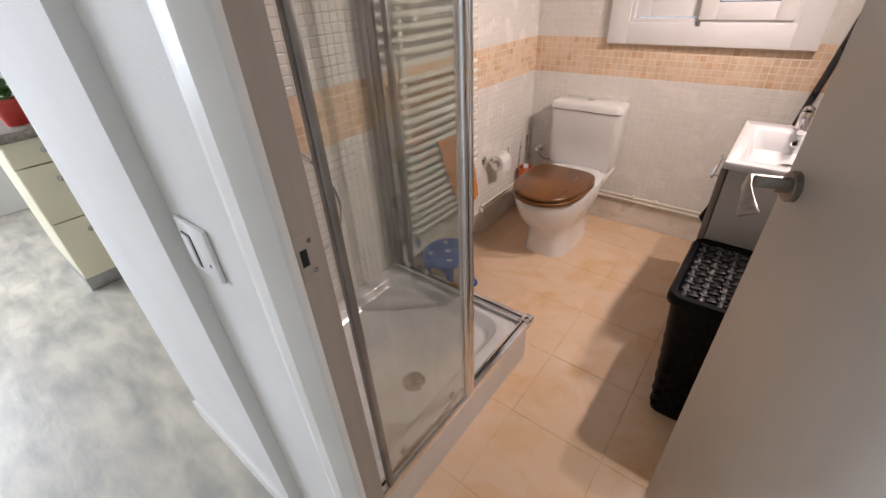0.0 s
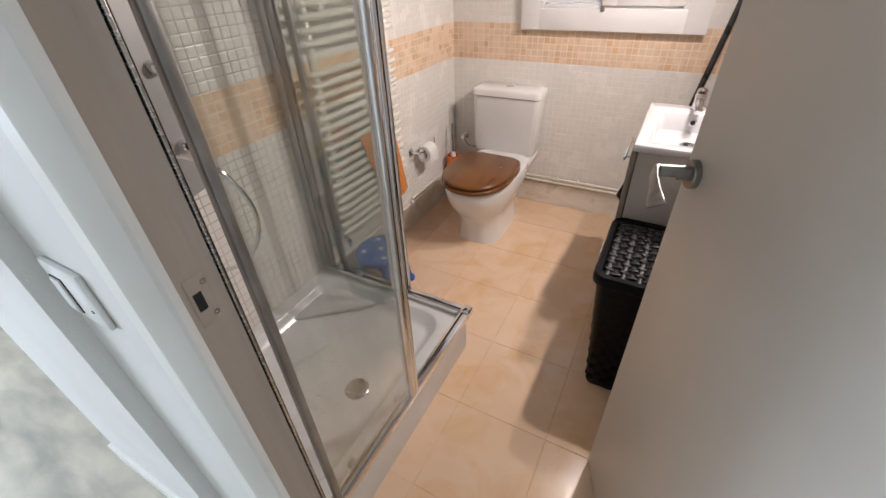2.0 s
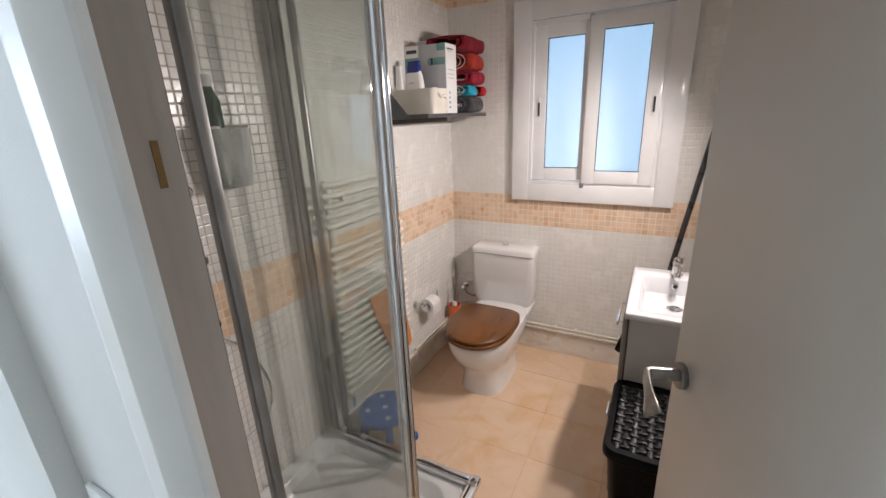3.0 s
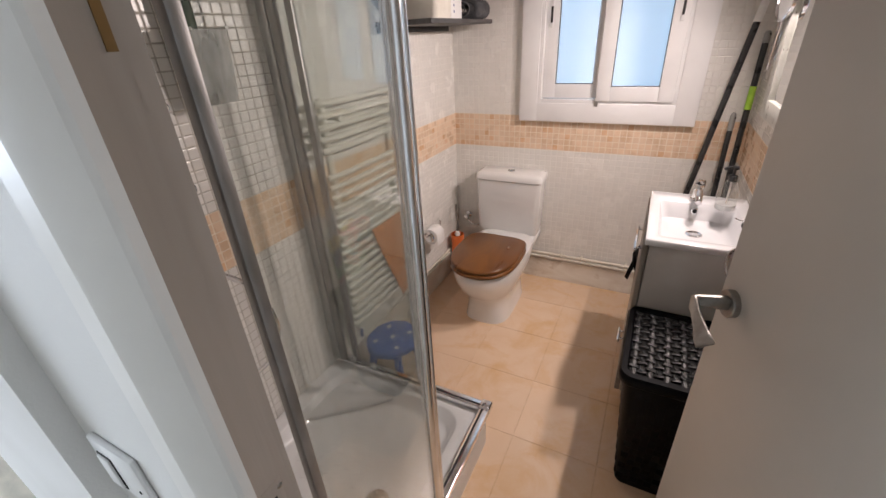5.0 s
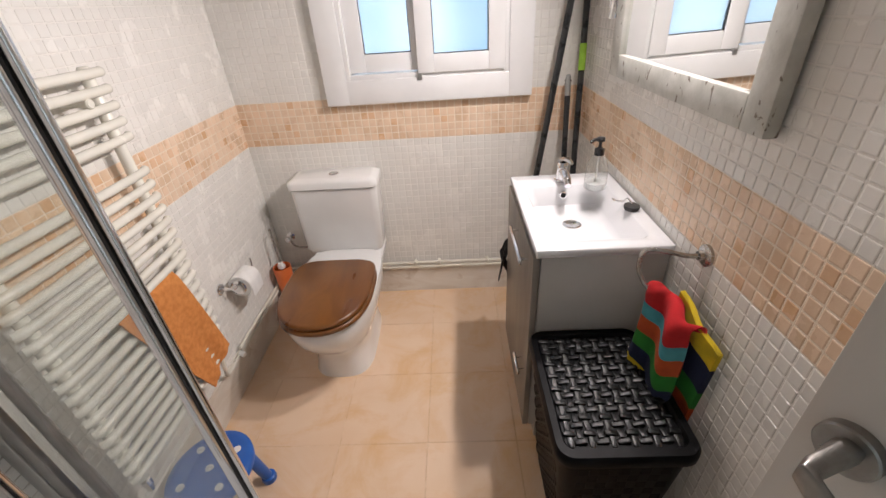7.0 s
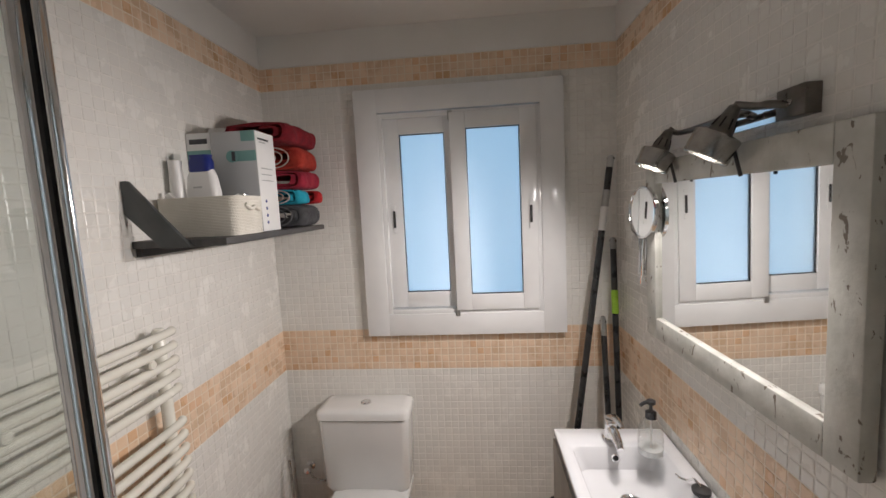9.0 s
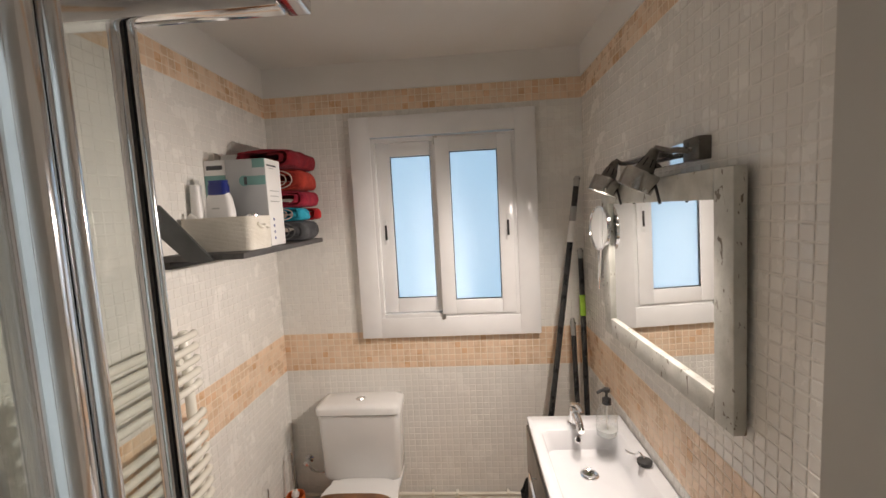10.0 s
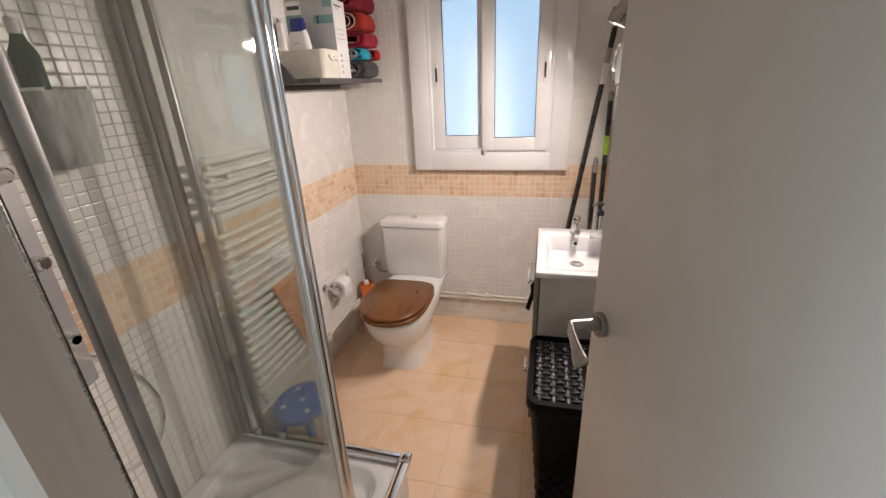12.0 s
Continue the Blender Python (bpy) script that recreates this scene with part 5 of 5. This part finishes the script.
def front_at(u, v):
    bulge = math.exp(-((u - 0.78) / 0.17) ** 2)
    crease = math.exp(-((u - 0.46) / 0.10) ** 2)
    lip = math.exp(-(u / 0.10) ** 2)
    y = 1.958 - 0.150 * u - 0.014 * bulge + 0.010 * crease
    x = 0.364 + 0.058 * u - 0.026 * bulge + 0.010 * crease + 0.012 * lip + 0.003 * math.sin(u * 13 + v * 5)
    arc = min(1.0, v / 0.17) * math.pi
    drop = max(0.0, v - 0.17) * 0.37
    r = 0.021 - 0.006 * lip
    z = 0.798 + r * math.sin(arc) - 0.028 * u ** 2 - 0.030 * bulge * min(1, v / 0.17) - 0.008 * crease - 0.008 * lip - drop
    return Vector((x + r * math.cos(arc) + 0.006 * math.sin(v * 4), y - 0.02 * v * u, z))


def back_at(u, v):
    return Vector((0.444 - 0.018 * (1 - u) + 0.004 * math.sin(u * 8 + v * 3), 1.90 - 0.150 * u + 0.035 * v * u, 0.816 - 0.060 * u - (0.49 - 0.03 * u) * v))


striped_cloth(46, 30, front_at, 0.012, ((0.27, "red"), (0.125, "cyan"), (0.145, "orange"), (0.145, "green"), (0.145, "navy"), (0.145, "yellow"), (0.08, "cyan")), "front_fold", striped, "front fold of the striped towel")
striped_cloth(46, 16, back_at, 0.013, ((0.11, "yellow"), (0.17, "navy"), (0.15, "green"), (0.14, "orange"), (0.15, "navy"), (0.16, "yellow"), (0.12, "cyan")), "back_fold", striped, "back fold of the striped towel")

# ---- kitchen beyond the hall ----
def base_unit(y0, y1, label):
    u = thing("kitchen_unit", (-2.80, (y0 + y1) / 2, 0), label, "kitchen cabinet", "kitchen units")
    part("carcass", box(-3.10, -2.502, y0 + 0.001, y1 - 0.001, 0.10, 0.86), "kitchen", u)
    part("toe_kick", box(-3.05, -2.545, y0 + 0.002, y1 - 0.002, 0.0, 0.10), "alu", u)
    for nm, z0, z1 in (("drawer_front", 0.738, 0.855), ("drawer_front", 0.446, 0.732), ("drawer_front", 0.108, 0.440)):
        f = part(nm, box(-2.500, -2.480, y0 + 0.003, y1 - 0.003, z0, z1, 0.003), "kitchen", u)
        ym, zm = (y0 + y1) / 2, {0.738: 0.80, 0.446: 0.657, 0.108: 0.374}[z0]
        part("knob", lathe([(0.006, 0), (0.006, 0.014), (0.013, 0.018), (0.013, 0.026), (0.009, 0.029)], (-2.48, ym, zm), (1, 0, 0), 16), "satin", f, "steel knob")
base_unit(0.66, 0.93, "narrow cream lacquered kitchen base unit with three drawers")
base_unit(0.93, 1.53, "cream lacquered kitchen base unit beside another")
top_ = thing("kitchen_worktop", (-2.8, 1.3, 0.86), "dark speckled kitchen worktop on the units", "worktop")
part("slab", box(-3.11, -2.46, 0.63, 1.55, 0.8605, 0.90, 0.004), "worktop", top_)
pot = thing("potted_plant", (-2.62, 0.78, 0.90), "small green plant in a red pot", "plant")
part("pot", lathe([(0.045, 0), (0.060, 0.10), (0.064, 0.10), (0.064, 0.115), (0.052, 0.112), (0.002, 0.10)], (-2.62, 0.78, 0.9003), n=22), grain("red_pot", (0.45, 0.03, 0.02), (0.55, 0.05, 0.03), 12, 0.4), pot)
leaves = bmesh.new()
rnd = random.Random(7)
for i in range(46):
    a, h, r = rnd.uniform(0, 6.28), rnd.uniform(0.02, 0.20), rnd.uniform(0.01, 0.085)
    box(-0.011, 0.011, -0.024, 0.024, -0.0007, 0.0007, bm=leaves, m=pose(-2.62 + r * math.cos(a), 0.78 + r * math.sin(a), 1.0 + h, rnd.uniform(-50, 50), rnd.uniform(-50, 50), math.degrees(a)))
part("foliage", leaves, grain("leaf_green", (0.03, 0.10, 0.02), (0.07, 0.17, 0.04), 30, 0.5), pot)

# ---- pieces of floor and walls ----
def slab_mesh(w, h, d, inset=0.0012):
    """A tile facing +z with eased edges; its back lies at z = 0."""
    v = [(-w / 2, -h / 2, 0), (w / 2, -h / 2, 0), (w / 2, h / 2, 0), (-w / 2, h / 2, 0)]
    v += [(x - math.copysign(inset, x), y - math.copysign(inset, y), d) for x, y, _ in v]
    f = [(4, 5, 6, 7), (0, 1, 5, 4), (1, 2, 6, 5), (2, 3, 7, 6), (3, 0, 4, 7)]
    return v, f


def cushion_mesh(w, d):
    """A small glazed tile with rounded corners and a cushioned edge."""
    v, f = [], []
    for inset, z in ((0.0, 0.0), (0.0004, d * 0.55), (0.0026, d)):
        a, c = w / 2 - inset, max(0.0005, 0.0014 - inset * 0.3)
        v += [(a - c, -a, z), (a, -a + c, z), (a, a - c, z), (a - c, a, z), (-a + c, a, z), (-a, a - c, z), (-a, -a + c, z), (-a + c, -a, z)]
    for k in (0, 8):
        f += [(k + i, k + (i + 1) % 8, k + 8 + (i + 1) % 8, k + 8 + i) for i in range(8)]
    return v, f + [tuple(range(16, 24))]


def floor_tiles():
    """Peach floor tiles; those at the walls are cut."""
    p, g = 0.3375, 0.0020
    shared = {}
    xs = [-0.253 + p * i for i in range(-4, 5)]
    ys = [1.389 + p * i for i in range(-4, 7)]
    for a, b in zip(xs, xs[1:]):
        for c, d in zip(ys, ys[1:]):
            x0, x1, y0, y1 = max(a, XL), min(b, XR), max(c, YH - 0.008), min(d, YB)
            if x1 - x0 < 0.02 or y1 - y0 < 0.02 or (x1 < TX and y1 < TY):
                continue
            key = (round(x1 - x0, 3), round(y1 - y0, 3))
            if key not in shared:
                me = bpy.data.meshes.new("floor_tile")
                me.from_pydata(*[r if i == 0 else r for i, r in enumerate((slab_mesh(x1 - x0 - g, y1 - y0 - g, 0.004)[0], [], slab_mesh(1, 1, 1)[1]))])
                me.materials.append(M["floor"])
                shared[key] = me
            o = new("floor_tile", shared[key])
            o.parent = floor
            o.location = ((x0 + x1) / 2, (y0 + y1) / 2, -0.004 + random.uniform(-0.0003, 0.0003))


def mosaic(wall, turn, u0, u1, skip, near):
    """Rows of mosaic on a wall. turn maps (u, z, out) to the world; near: a stretch of pieces of their own."""
    one_v, one_f = cushion_mesh(PITCH - 0.0034, 0.0013)
    sets = {"tile_white": ([], []), "tile_peach": ([], []), "tile_amber": ([], [])}
    single = {}
    for k in sets:
        me = bpy.data.meshes.new("mosaic_tile")
        me.from_pydata(one_v, [], one_f)
        me.materials.append(M[k])
        single[k] = me
    count = 0
    rows = [BAND0 + PITCH * (i + 0.5) for i in range(-22, 43)]
    for z in rows:
        mat = "tile_peach" if BAND0 < z < BAND1 or UP0 < z < UP1 else "tile_white"
        n = int((u1 - u0) / PITCH)
        for i in range(n):
            u = u0 + (i + 0.5) * (u1 - u0) / n
            if any(a < u < b and c < z < d for a, b, c, d in skip):
                continue
            kind_ = "tile_amber" if mat == "tile_peach" and random.random() < 0.09 else mat
            j = Vector((random.uniform(-0.0004, 0.0004), random.uniform(-0.0004, 0.0004), random.uniform(-0.0002, 0.0002)))
            if near[0] < u < near[1] and near[2] < z < near[3] and count < 290:
                count += 1
                o = new("mosaic_tile", single[kind_])
                o.parent = wall
                o.matrix_local = turn @ Matrix.Translation(Vector((u, z, 0)) + j)
                continue
            vs, fs = sets[kind_]
            base = len(vs)
            tip = [random.uniform(-0.00025, 0.00025) for _ in range(2)]
            vs += [tuple(turn @ (Vector(q) + Vector((u, z, 0)) + j + Vector((0, 0, tip[0] * (1 if q[0] > 0 else -1) + tip[1] * (1 if q[1] > 0 else -1) if q[2] > 0 else 0)))) for q in one_v]
            fs += [tuple(base + q for q in f) for f in one_f]
    for z0, z1 in ((BAND0, BAND1), (UP0, UP1)):
        me = bpy.data.meshes.new("band_grout")
        me.from_pydata([tuple(turn @ Vector(q)) for q in ((u0, z0, 0.0004), (u1, z0, 0.0004), (u1, z1, 0.0004), (u0, z1, 0.0004))], [], [(0, 1, 2, 3)])
        me.materials.append(M["grout_peach"])
        new("band_grout", me).parent = wall
    for k, (vs, fs) in sets.items():
        me = bpy.data.meshes.new("mosaic_field")
        me.from_pydata(vs, [], fs)
        me.materials.append(M[k])
        o = new("mosaic_field", me)
        o.parent = wall
        tagged(o, {"tile_white": "white mosaic tiles", "tile_peach": "peach mosaic tiles", "tile_amber": "darker amber mosaic tiles"}[k], kind="stuff")


floor_tiles()
north = Matrix(((1, 0, 0, 0), (0, 0, -1, YB), (0, 1, 0, 0), (0, 0, 0, 1)))
west = Matrix(((0, 0, 1, XL), (-1, 0, 0, 0), (0, 1, 0, 0), (0, 0, 0, 1)))
east = Matrix(((0, 0, -1, XR), (1, 0, 0, 0), (0, 1, 0, 0), (0, 0, 0, 1)))
mosaic(wall_north, north, XL, XR, [(FX0 + 0.01, FX1 - 0.01, FZ0 + 0.01, FZ1 - 0.01)], (XL, -0.655, BAND0 - 0.12, BAND1 + 0.12))
mosaic(wall_west, west, -YB, -YS, [(-TY, -YS, 0, TZ - 0.01)], (-1.62, -1.05, BAND0, BAND1 + 0.36))
mosaic(wall_east, east, YS, YB, [], (1.60, 2.05, BAND0 - 0.07, BAND1 + 0.12))
